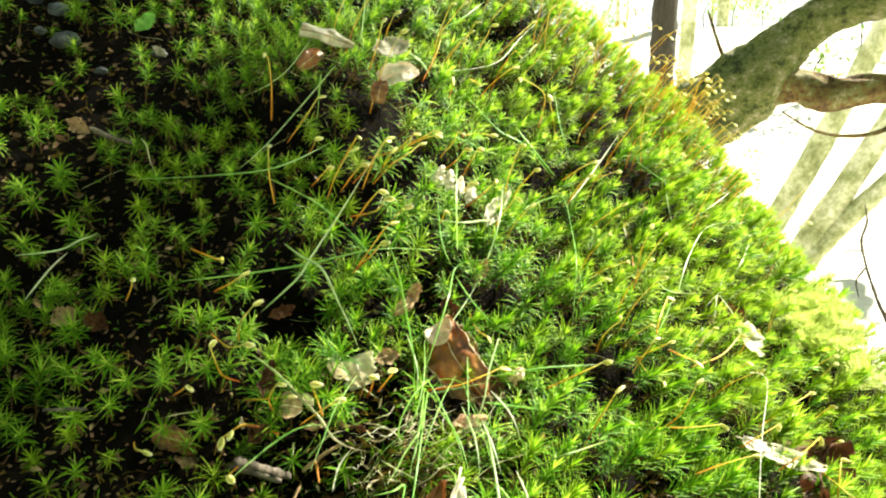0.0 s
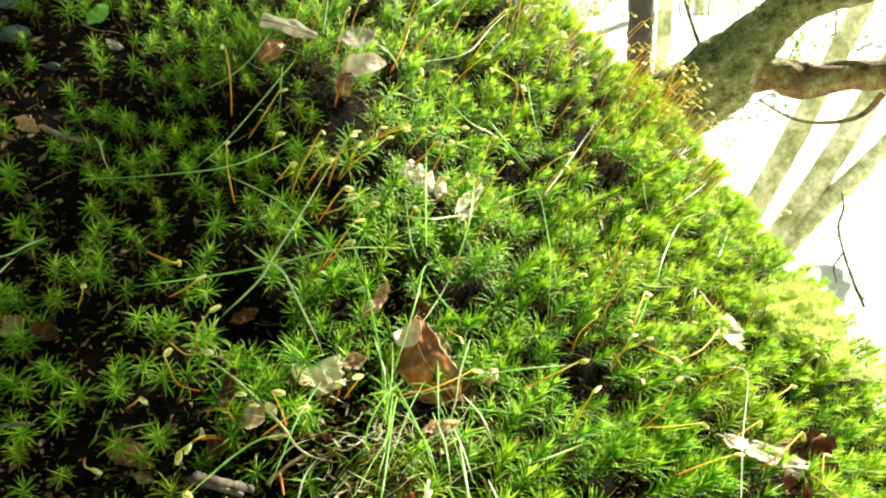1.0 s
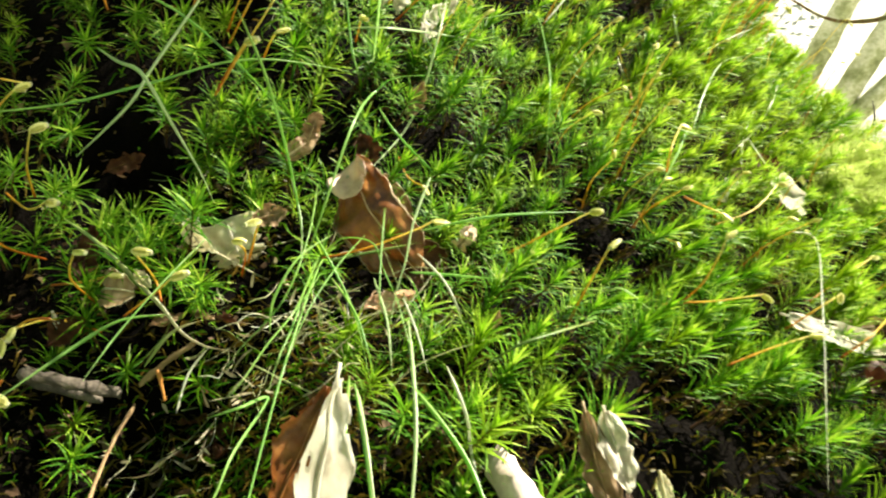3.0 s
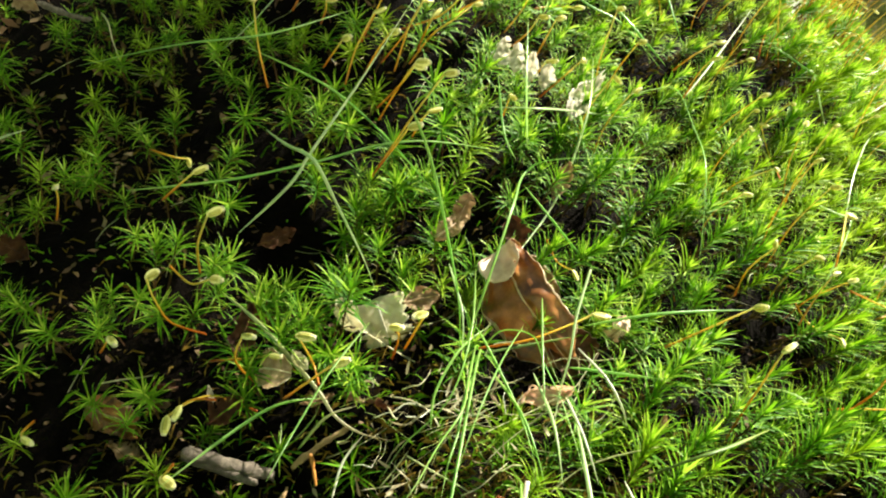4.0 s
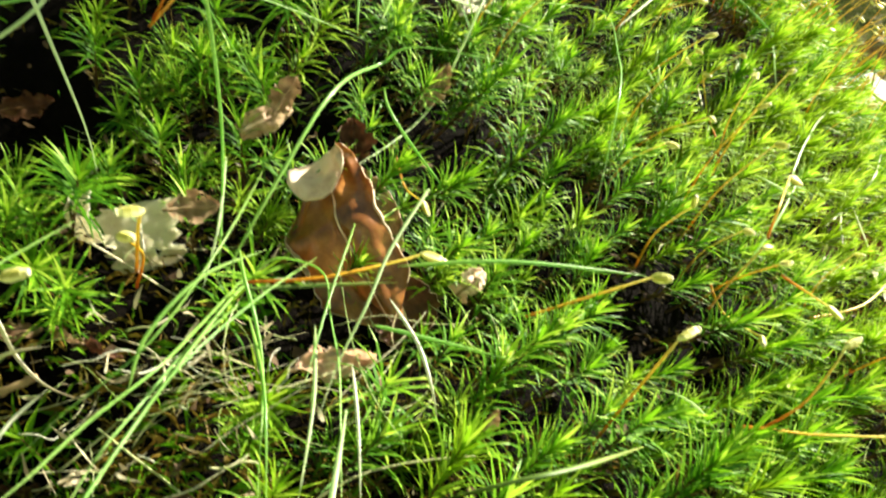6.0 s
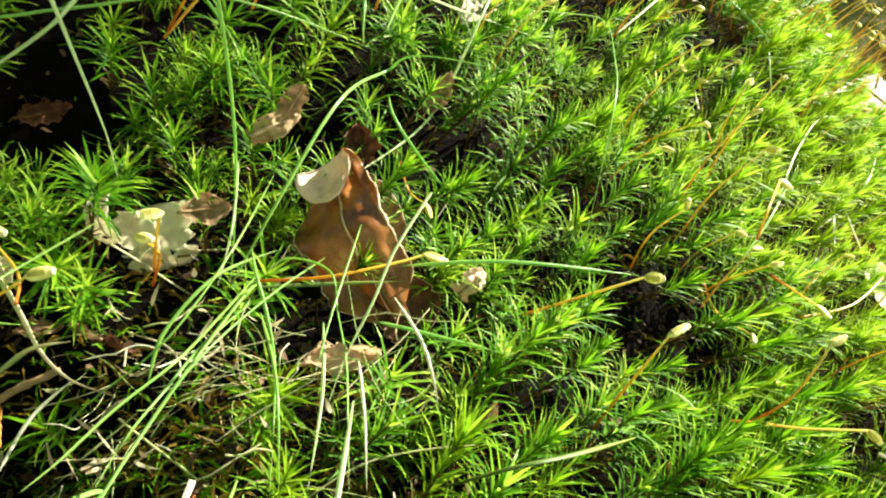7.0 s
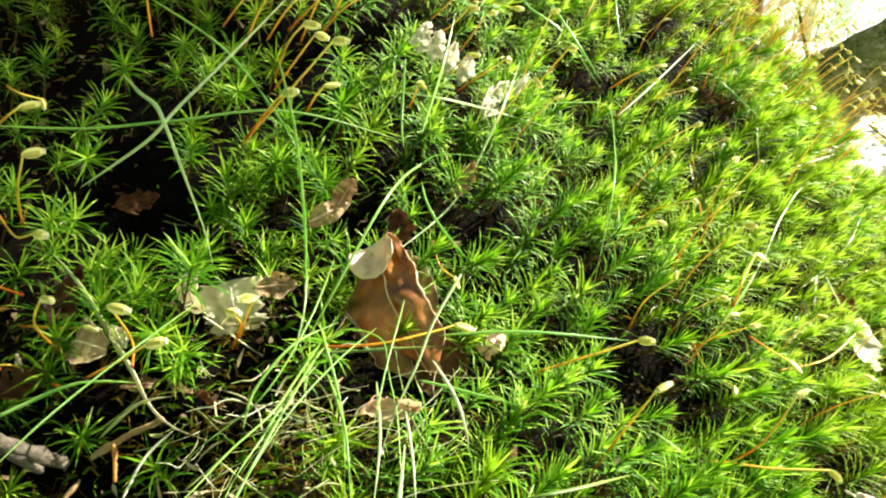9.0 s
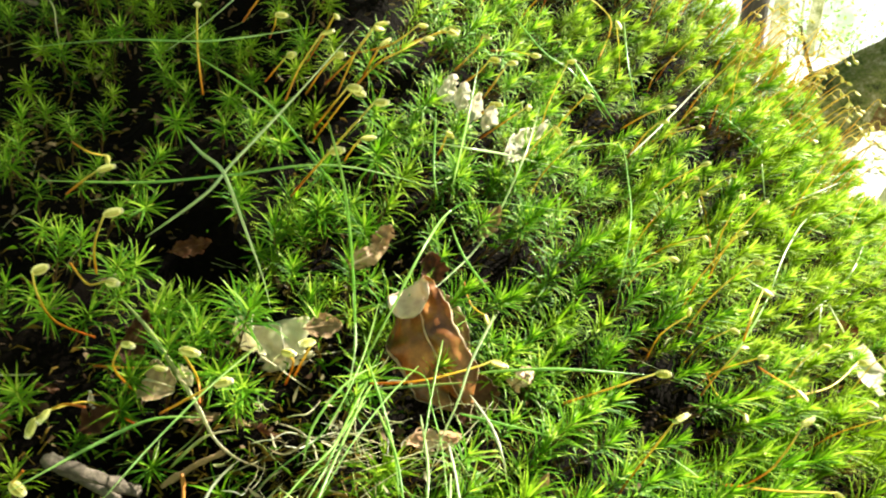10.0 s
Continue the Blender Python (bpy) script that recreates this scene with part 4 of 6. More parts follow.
blade(0.00056, GREEN, (0.0140, 0.4773, 0.4718), (0.0336, 0.4612, 0.4517), (0.0503, 0.4639, 0.4418), (0.0704, 0.4679, 0.4197))
blade(0.0006, WHITE, (0.0760, 0.4440, 0.4100), (0.0920, 0.4650, 0.4230), (0.1170, 0.5000, 0.4450))
blade(0.0006, PALE, (-0.1920, 0.3250, 0.4100), (-0.1730, 0.3270, 0.4120), (-0.1640, 0.3300, 0.4160), (-0.1570, 0.3340, 0.4180))
blade(0.0006, WHITE, (-0.1850, 0.3150, 0.3920), (-0.1760, 0.3220, 0.4040), (-0.1690, 0.3270, 0.4110))
blade(0.00055, PALE, (-0.0242, 0.4641, 0.4998), (-0.0122, 0.4657, 0.4912), (-0.0075, 0.4745, 0.4822))
blade(0.0010, OLIVE, (0.0293, 0.2738, 0.3287), (0.0424, 0.2548, 0.3494), (0.0536, 0.2599, 0.3505), (0.0674, 0.2774, 0.3444))
blade(0.0012, DRY, (0.1170, 0.4420, 0.3730), (0.1160, 0.4560, 0.3820), (0.1150, 0.4720, 0.3930))
blade(0.0006, GREEN, (0.0760, 0.5222, 0.4698), (0.0763, 0.4963, 0.4527), (0.0810, 0.4768, 0.4296))
blade(0.0007, GREEN, (0.1278, 0.4928, 0.4273), (0.1421, 0.4936, 0.4174), (0.1609, 0.5068, 0.4061))
blade(0.00055, LIME, (-0.0648, 0.3972, 0.4740), (-0.0637, 0.4036, 0.4860), (-0.0664, 0.3945, 0.4561))
blade(0.00055, LIME, (-0.0453, 0.4264, 0.5023), (-0.0450, 0.4513, 0.5204), (-0.0478, 0.4989, 0.5422))
blade(0.00055, PALE, (0.0485, 0.5239, 0.4876), (0.0663, 0.5512, 0.5019), (0.0365, 0.5100, 0.4739))
blade(0.00055, PALE, (0.1504, 0.5041, 0.4143), (0.1464, 0.4815, 0.4036), (0.1499, 0.4777, 0.3878))
blade(0.0008, GREEN, (0.0449, 0.4671, 0.4525), (0.0555, 0.4584, 0.4395), (0.0700, 0.4576, 0.4225))
blade(0.0007, WHITE, (0.1627, 0.4871, 0.3891), (0.1896, 0.5195, 0.3922), (0.2303, 0.5902, 0.3898))
blade(0.0006, DRY, (-0.1560, 0.3900, 0.4550), (-0.1530, 0.3890, 0.4510), (-0.1510, 0.3870, 0.4430), (-0.1460, 0.3840, 0.4320))
blade(0.0007, DRY, (-0.0546, 0.2707, 0.3399), (-0.0468, 0.2736, 0.3482), (-0.0388, 0.2757, 0.3505))
blade(0.00075, LIME, (-0.0075, 0.2859, 0.3636), (-0.0082, 0.2678, 0.3629), (-0.0087, 0.2521, 0.3629), (-0.0132, 0.2418, 0.3600), (-0.0166, 0.2335, 0.3568), (-0.0193, 0.2288, 0.3548))
blade(0.00075, GREEN, (-0.0066, 0.2811, 0.3606), (-0.0089, 0.2627, 0.3603), (-0.0095, 0.2482, 0.3592), (-0.0109, 0.2398, 0.3570), (-0.0117, 0.2324, 0.3539))
blade(0.00052, LIME, (-0.0069, 0.2814, 0.3709), (-0.0038, 0.2743, 0.3688), (-0.0003, 0.2694, 0.3637), (0.0033, 0.2618, 0.3595), (0.0065, 0.2508, 0.3559), (0.0088, 0.2414, 0.3502))
blade(0.00052, LIME, (-0.0029, 0.2744, 0.3617), (0.0039, 0.2593, 0.3599), (0.0073, 0.2502, 0.3564), (0.0100, 0.2418, 0.3500))
blade(0.00060, PALE, (0.0078, 0.2776, 0.3597), (0.0116, 0.2611, 0.3572), (0.0130, 0.2519, 0.3542), (0.0137, 0.2435, 0.3493))
blade(0.00052, LIME, (-0.0045, 0.2806, 0.3662), (0.0000, 0.2808, 0.3702), (0.0077, 0.2816, 0.3683), (0.0107, 0.2756, 0.3629), (0.0142, 0.2670, 0.3583), (0.0168, 0.2565, 0.3538), (0.0193, 0.2461, 0.3481))
blade(0.00050, WHITE, (0.0157, 0.2710, 0.3566), (0.0192, 0.2581, 0.3531), (0.0218, 0.2473, 0.3476))
blade(0.00075, PALE, (0.0238, 0.2983, 0.3810), (0.0227, 0.2953, 0.3794), (0.0189, 0.2835, 0.3729), (0.0169, 0.2744, 0.3663), (0.0139, 0.2682, 0.3586), (0.0123, 0.2614, 0.3519))
blade(0.00050, WHITE, (0.0196, 0.2846, 0.3635), (0.0259, 0.2760, 0.3595), (0.0293, 0.2698, 0.3547), (0.0307, 0.2689, 0.3493))
blade(0.00090, GREEN, (-0.0262, 0.2333, 0.3472), (-0.0173, 0.2286, 0.3524), (-0.0137, 0.2380, 0.3486), (-0.0146, 0.2127, 0.3525), (-0.0173, 0.2035, 0.3481), (-0.0238, 0.1936, 0.3446))
blade(0.00085, LIME, (0.0045, 0.2402, 0.3522), (0.0050, 0.2245, 0.3490), (0.0051, 0.2112, 0.3414), (0.0040, 0.2008, 0.3346))
blade(0.00085, PALE, (0.0055, 0.2428, 0.3471), (0.0095, 0.2218, 0.3457), (0.0129, 0.2016, 0.3348))
blade(0.00085, PALE, (0.0175, 0.2562, 0.3574), (0.0194, 0.2284, 0.3492), (0.0187, 0.2116, 0.3416), (0.0170, 0.1997, 0.3344))
blade(0.0006, WHITE, (0.0263, 0.2399, 0.3538), (0.0300, 0.2307, 0.3470), (0.0311, 0.2346, 0.3331), (0.0332, 0.2102, 0.3364))
blade(0.00081, LIME, (0.0192, 0.2346, 0.3516), (0.0299, 0.2196, 0.3428), (0.0361, 0.1982, 0.3340))
blade(0.00052, LIME, (-0.0077, 0.2970, 0.3810), (-0.0075, 0.2733, 0.3739), (-0.0115, 0.2553, 0.3647), (-0.0228, 0.2519, 0.3535), (-0.0274, 0.2453, 0.3482))
blade(0.00060, GREEN, (0.0053, 0.2879, 0.3684), (0.0001, 0.2689, 0.3675), (-0.0047, 0.2478, 0.3647), (-0.0099, 0.2340, 0.3549))
blade(0.00052, LIME, (0.0105, 0.2965, 0.3731), (0.0101, 0.2763, 0.3654), (0.0104, 0.2591, 0.3582))
blade(0.00050, WHITE, (-0.0429, 0.2577, 0.3334), (-0.0411, 0.2652, 0.3401), (-0.0362, 0.2700, 0.3454))
blade(0.00050, PALE, (-0.0151, 0.2979, 0.3828), (-0.0103, 0.2805, 0.3750), (-0.0103, 0.2727, 0.3658))
blade(0.00050, LIME, (-0.0172, 0.2603, 0.3535), (-0.0162, 0.2648, 0.3607), (-0.0106, 0.2735, 0.3681), (-0.0033, 0.2856, 0.3697))
blade(0.00060, OLIVE, (-0.0053, 0.2786, 0.3646), (0.0063, 0.2838, 0.3647), (0.0203, 0.2901, 0.3647))
blade(0.00085, GREEN, (-0.0059, 0.2840, 0.3637), (-0.0069, 0.2712, 0.3631), (-0.0092, 0.2344, 0.3561), (-0.0132, 0.2051, 0.3407), (-0.0152, 0.1975, 0.3358))
blade(0.00075, GREEN, (0.0057, 0.2392, 0.3507), (0.0091, 0.2227, 0.3414), (0.0117, 0.2048, 0.3305))
sporophyte((-0.0388, 0.3209, 0.4045), (-0.0306, 0.3132, 0.4137), (-0.0267, 0.3130, 0.4185))
sporophyte((-0.0399, 0.3212, 0.4029), (-0.0271, 0.3263, 0.4202), (-0.0169, 0.3239, 0.4323))
sporophyte((-0.0466, 0.3708, 0.4176), (-0.0297, 0.3262, 0.4302), (-0.0252, 0.3250, 0.4358))
sporophyte((-0.0855, 0.2939, 0.3817), (-0.0825, 0.2883, 0.3916), (-0.0739, 0.2783, 0.4029))
sporophyte((-0.1006, 0.3064, 0.3797), (-0.0917, 0.2998, 0.3764), (-0.0832, 0.2947, 0.3797))
sporophyte((-0.0859, 0.2927, 0.3635), (-0.0890, 0.2803, 0.3722), (-0.0895, 0.2742, 0.3812), (-0.0917, 0.2757, 0.3868))
sporophyte((-0.0689, 0.2819, 0.3540), (-0.0686, 0.2708, 0.3661), (-0.0639, 0.2666, 0.3749))
sporophyte((-0.0827, 0.2860, 0.3583), (-0.0713, 0.2852, 0.3594), (-0.0636, 0.2816, 0.3623))
sporophyte((-0.0482, 0.2744, 0.3572), (-0.0511, 0.2801, 0.3612), (-0.0517, 0.2714, 0.3727))
sporophyte((-0.0568, 0.2700, 0.3553), (-0.0497, 0.2721, 0.3598), (-0.0427, 0.2700, 0.3653))
sporophyte((-0.0672, 0.2773, 0.3476), (-0.0804, 0.2797, 0.3508), (-0.0819, 0.2640, 0.3560))
sporophyte((-0.0713, 0.2620, 0.3593), (-0.0793, 0.2657, 0.3571), (-0.0861, 0.2648, 0.3527))
sporophyte((-0.1077, 0.2750, 0.3658), (-0.1014, 0.2682, 0.3715), (-0.0982, 0.2651, 0.3748))
sporophyte((-0.1398, 0.3149, 0.3921), (-0.1349, 0.3104, 0.3999), (-0.1330, 0.3070, 0.4046))
sporophyte((-0.1177, 0.2577, 0.3549), (-0.1122, 0.2461, 0.3589), (-0.1057, 0.2376, 0.3625))
sporophyte((-0.0744, 0.2428, 0.3533), (-0.0769, 0.2442, 0.3504), (-0.0794, 0.2457, 0.3477))
sporophyte((-0.0947, 0.2965, 0.4025), (-0.0857, 0.2895, 0.4082), (-0.0809, 0.2885, 0.4116))
sporophyte((-0.1170, 0.3374, 0.4099), (-0.0987, 0.3150, 0.4113), (-0.0992, 0.3262, 0.4086))
sporophyte((-0.0906, 0.4018, 0.4627), (-0.0886, 0.3976, 0.4811), (-0.0895, 0.3973, 0.4946), (-0.0912, 0.3964, 0.4973))
sporophyte((-0.0808, 0.3548, 0.4273), (-0.0827, 0.3551, 0.4419), (-0.0814, 0.3515, 0.4558))
sporophyte((-0.0539, 0.3857, 0.4402), (-0.0474, 0.3832, 0.4503), (-0.0429, 0.3790, 0.4570))
sporophyte((-0.0413, 0.3812, 0.4295), (-0.0350, 0.3806, 0.4449), (-0.0287, 0.3826, 0.4553))
sporophyte((-0.0360, 0.3840, 0.4318), (-0.0270, 0.3819, 0.4418), (-0.0185, 0.3826, 0.4471), (-0.0120, 0.3888, 0.4518))
sporophyte((-0.0522, 0.3787, 0.4288), (-0.0456, 0.3747, 0.4378), (-0.0405, 0.3733, 0.4434))
sporophyte((-0.0334, 0.3886, 0.4366), (-0.0292, 0.3824, 0.4432), (-0.0261, 0.3810, 0.4483))
sporophyte((-0.0254, 0.3999, 0.4463), (-0.0107, 0.4000, 0.4532), (-0.0040, 0.3992, 0.4552))
sporophyte((0.0118, 0.3949, 0.4171), (0.0207, 0.3936, 0.4245), (0.0281, 0.4010, 0.4299))
sporophyte((-0.0806, 0.3916, 0.4525), (-0.0708, 0.3891, 0.4651), (-0.0634, 0.3904, 0.4757))
sporophyte((-0.0691, 0.3877, 0.4472), (-0.0656, 0.3828, 0.4520), (-0.0643, 0.3798, 0.4556))
sporophyte((-0.0402, 0.4220, 0.4880), (-0.0354, 0.4248, 0.5022), (-0.0330, 0.4268, 0.5135))
sporophyte((-0.0124, 0.4615, 0.4802), (-0.0042, 0.4798, 0.4957), (-0.0008, 0.4935, 0.5073))
sporophyte((0.0148, 0.5133, 0.4882), (0.0262, 0.5223, 0.5022), (0.0334, 0.5321, 0.5147))
sporophyte((0.0383, 0.5386, 0.4948), (0.0499, 0.5416, 0.5057), (0.0636, 0.5563, 0.5170))
sporophyte((0.0236, 0.5057, 0.4778), (0.0179, 0.4934, 0.4801), (0.0212, 0.4862, 0.4787))
sporophyte((0.0037, 0.4710, 0.4697), (0.0055, 0.4672, 0.4764), (0.0063, 0.4595, 0.4825))
sporophyte((0.0487, 0.5255, 0.4767), (0.0601, 0.5279, 0.4874), (0.0705, 0.5373, 0.4974))
sporophyte((0.0754, 0.5048, 0.4411), (0.0745, 0.5161, 0.4559), (0.0704, 0.5113, 0.4693))
sporophyte((0.0625, 0.4951, 0.4498), (0.0680, 0.5132, 0.4698), (0.0499, 0.4972, 0.4813))
sporophyte((0.0735, 0.4607, 0.4203), (0.0823, 0.4583, 0.4272), (0.0917, 0.4610, 0.4317))
sporophyte((0.0756, 0.4457, 0.4089), (0.0815, 0.4458, 0.4195), (0.0867, 0.4456, 0.4254))
sporophyte((-0.0455, 0.3665, 0.4138), (-0.0364, 0.3642, 0.4265), (-0.0309, 0.3599, 0.4329))
sporophyte((-0.0585, 0.3746, 0.4259), (-0.0538, 0.3750, 0.4381), (-0.0462, 0.3750, 0.4504))
sporophyte((-0.0665, 0.3763, 0.4321), (-0.0614, 0.3731, 0.4375), (-0.0575, 0.3717, 0.4417))
sporophyte((-0.0462, 0.3822, 0.4326), (-0.0370, 0.3813, 0.4424), (-0.0294, 0.3831, 0.4539))
sporophyte((-0.0394, 0.3914, 0.4442), (-0.0246, 0.3906, 0.4485), (-0.0150, 0.3939, 0.4564))
sporophyte((-0.0241, 0.4017, 0.4476), (-0.0098, 0.4055, 0.4541), (-0.0045, 0.4050, 0.4570))
sporophyte((-0.0016, 0.4140, 0.4409), (0.0063, 0.4189, 0.4503), (0.0082, 0.4168, 0.4554))
sporophyte((0.0013, 0.4108, 0.4357), (0.0077, 0.4102, 0.4406), (0.0122, 0.4112, 0.4464))
sporophyte((0.0107, 0.4130, 0.4309), (0.0155, 0.4150, 0.4390), (0.0193, 0.4167, 0.4455))
sporophyte((0.0112, 0.4438, 0.4497), (0.0197, 0.4524, 0.4505), (0.0285, 0.4519, 0.4493))
sporophyte((0.0088, 0.3988, 0.4229), (0.0118, 0.3975, 0.4265), (0.0143, 0.3952, 0.4301))
sporophyte((-0.0022, 0.3758, 0.4117), (-0.0002, 0.3724, 0.4164), (0.0012, 0.3679, 0.4210))
sporophyte((-0.0326, 0.3596, 0.4089), (-0.0291, 0.3559, 0.4142), (-0.0258, 0.3531, 0.4180))
sporophyte((0.0992, 0.3269, 0.3714), (0.1005, 0.3279, 0.3789), (0.1108, 0.3515, 0.3812))
sporophyte((0.1089, 0.3371, 0.3597), (0.1159, 0.3375, 0.3561), (0.1237, 0.3405, 0.3519))
sporophyte((0.1564, 0.3361, 0.3188), (0.1726, 0.3484, 0.3210), (0.2005, 0.3761, 0.3176))
sporophyte((0.1073, 0.2838, 0.3249), (0.1218, 0.2886, 0.3273), (0.1352, 0.2928, 0.3285))
sporophyte((0.1546, 0.3083, 0.3115), (0.1653, 0.3107, 0.3183), (0.1885, 0.3381, 0.3123))
sporophyte((0.1395, 0.3171, 0.3182), (0.1474, 0.3157, 0.3251), (0.1585, 0.3210, 0.3284))
sporophyte((0.1831, 0.3067, 0.2972), (0.1843, 0.3098, 0.3068), (0.1895, 0.3193, 0.3111))
sporophyte((0.1907, 0.3352, 0.2938), (0.1840, 0.3109, 0.3032), (0.1821, 0.2960, 0.3067))
sporophyte((0.0130, 0.3360, 0.3780), (0.0160, 0.3320, 0.3720), (0.0210, 0.3280, 0.3700), size=0.8)
sporophyte((-0.0065, 0.2838, 0.3637), (0.0064, 0.2832, 0.3664), (0.0185, 0.2896, 0.3684), (0.0241, 0.2929, 0.3698))
sporophyte((-0.0326, 0.2964, 0.3543), (-0.0295, 0.2929, 0.3630), (-0.0303, 0.2851, 0.3693))
sporophyte((-0.0268, 0.2845, 0.3629), (-0.0202, 0.2717, 0.3760), (-0.0178, 0.2680, 0.3803))
sporophyte((0.1073, 0.4065, 0.3808), (0.1172, 0.4570, 0.3832), (0.1092, 0.4441, 0.3976))
sporophyte((0.0975, 0.3510, 0.3502), (0.1019, 0.3487, 0.3434), (0.1072, 0.3347, 0.3438))
sporophyte((0.1626, 0.3868, 0.3331), (0.1710, 0.3921, 0.3436), (0.1764, 0.3943, 0.3476))
sporophyte((0.1270, 0.3559, 0.3421), (0.1459, 0.3662, 0.3441), (0.1620, 0.3834, 0.3486))
sporophyte((0.0930, 0.3050, 0.3350), (0.1000, 0.3040, 0.3360), (0.1100, 0.3040, 0.3360), (0.1250, 0.3050, 0.3370), size=1.00)
sporophyte((0.1000, 0.3060, 0.3350), (0.1060, 0.3050, 0.3420), (0.1110, 0.3070, 0.3500), (0.1130, 0.3080, 0.3550), size=1.00)
sporophyte((0.0600, 0.2880, 0.3350), (0.0640, 0.2870, 0.3450), (0.0680, 0.2860, 0.3540), (0.0720, 0.2860, 0.3620), size=1.00)
sporophyte((0.0460, 0.3060, 0.3540), (0.0580, 0.3080, 0.3590), (0.0660, 0.3100, 0.3620), (0.0720, 0.3120, 0.3640), size=1.00)
sporophyte((0.0870, 0.3180, 0.3560), (0.0920, 0.3220, 0.3620), (0.0990, 0.3270, 0.3690), size=0.80)
blade(0.0005, LIME, (0.0980, 0.3300, 0.3650), (0.1070, 0.3420, 0.3730), (0.1160, 0.3580, 0.3800))
stone(0.010, (-0.2327, 0.4782, 0.5225))
stone(0.006, (-0.2390, 0.4650, 0.5100))
stone(0.014, (-0.2267, 0.4684, 0.5045))
stone(0.005, (-0.2214, 0.4872, 0.5287))
stone(0.007, (-0.1669, 0.4584, 0.4967))
stone(0.009, (-0.2499, 0.4845, 0.5294))
stone(0.006, (-0.2000, 0.4522, 0.4869))
folded_leaf("glossy chestnut-brown beech leaf with rolled pale margins and a folded end", BROWN, HIDE, (-0.0010, 0.3240, 0.3760), (0.0180, 0.3030, 0.3510), (0.0070, 0.3248, 0.3838), (0.85, 0.66, 0.90, 1.0, 0.80, 0.25), (2.7, 2.4, 1.45), (0.40, 2.85), 0.10, 0.03, 0.0050)
folded_leaf("dull tan dry leaf tucked behind a chestnut one", TAN, HIDE, (0.0010, 0.3390, 0.3700), (0.0150, 0.3260, 0.3560), (0.0085, 0.3400, 0.3720), (0.5, 0.7, 0.9, 1.0, 0.8, 0.4), (0.5, 0.9), (0.0, 0.1), 0.05, 0.05, 0.003)
folded_leaf("greyish brown curled lobe of a dry leaf beside a chestnut one", UMBER, HIDE, (0.0150, 0.3120, 0.3560), (0.0225, 0.3080, 0.3440), (0.0225, 0.3160, 0.3555), (0.5, 0.6, 0.9, 1.0, 0.9, 0.5), (0.6, 1.2), (0.0, 0.1), 0.06, 0.03, 0.003)
dead_leaf("dark brown dead leaf half hidden in moss", UMBER, (0.0040, 0.3360, 0.3750), (0.0010, 0.3400, 0.3850), (0.0075, 0.3390, 0.3800), 0.07, 0.5)
folded_leaf("pale torn yellowish dead leaf arched over the moss", CREAM, BLEACHED, (-0.0400, 0.3130, 0.3665), (-0.0370, 0.3170, 0.3490), (-0.0310, 0.3170, 0.3630), (0.7, 0.9, 1.0, 0.8, 0.65, 0.35), (-0.6, -1.1), (0.0, 0.1), 0.11, 0.18, 0.007)
folded_leaf("small pale torn scrap of dead leaf", CREAM, BLEACHED, (-0.0470, 0.3045, 0.3705), (-0.0430, 0.3030, 0.3605), (-0.0425, 0.3030, 0.3690), (0.8, 0.9, 1.0, 0.9, 0.8, 0.5), (0.4, 0.8), (0.0, 0.1), 0.05, 0.10, 0.003)
dead_leaf("thin orange-tan dead leaf scrap", TAN, (-0.0291, 0.3036, 0.3688), (-0.0194, 0.3070, 0.3701), (-0.0234, 0.3029, 0.3663), 0.04, 0.3)
folded_leaf("dull tan dead leaf in a dark hollow", TAN, CREAM, (-0.0675, 0.2835, 0.3570), (-0.0575, 0.2805, 0.3575), (-0.0640, 0.2860, 0.3615), (0.4, 0.6, 0.9, 1.0, 0.8, 0.3), (0.6, 0.9), (0.0, 0.1), 0.06, 0.08, 0.003)
dead_leaf("pale cream leaf scrap beside moss capsules", CREAM, (-0.0575, 0.2834, 0.3623), (-0.0532, 0.2815, 0.3580), (-0.0540, 0.2838, 0.3612), 0.05, 0.5)
dead_leaf("flat tan dead leaf under the grass blades", HIDE, (0.0045, 0.2784, 0.3501), (0.0180, 0.2833, 0.3518), (0.0115, 0.2782, 0.3480), 0.12, 0.7)
folded_leaf("small crumpled pale dead leaf with torn margins", HIDE, TAN, (0.0310, 0.3130, 0.3540), (0.0365, 0.3155, 0.3595), (0.0345, 0.3130, 0.3535), (0.6, 0.9, 0.6, 1.0, 0.6, 0.4), (0.9, -0.8), (0.0, 0.1), 0.16, 0.24, 0.003)
dead_leaf("bleached upright leaf scrap, one of a pale row", BLEACHED, (-0.0031, 0.3939, 0.4292), (-0.0012, 0.3969, 0.4398), (0.0019, 0.3971, 0.4337), 0.09, 0.6)
dead_leaf("bleached upright leaf scrap, one of a pale row", BLEACHED, (0.0022, 0.3951, 0.4267), (0.0041, 0.3982, 0.4373), (0.0068, 0.3975, 0.4312), 0.09, 0.6)
dead_leaf("bleached upright leaf scrap, one of a pale row", BLEACHED, (0.0074, 0.3937, 0.4230), (0.0101, 0.3973, 0.4336), (0.0125, 0.3956, 0.4272), 0.09, 0.6)
dead_leaf("bleached upright leaf scrap, one of a pale row", BLEACHED, (0.0129, 0.3926, 0.4202), (0.0157, 0.3952, 0.4296), (0.0180, 0.3944, 0.4241), 0.09, 0.6)
dead_leaf("small pinkish bleached leaf scrap", BLEACHED, (0.0218, 0.3812, 0.4102), (0.0349, 0.4061, 0.4210), (0.0293, 0.3864, 0.4102), 0.1, 0.7)
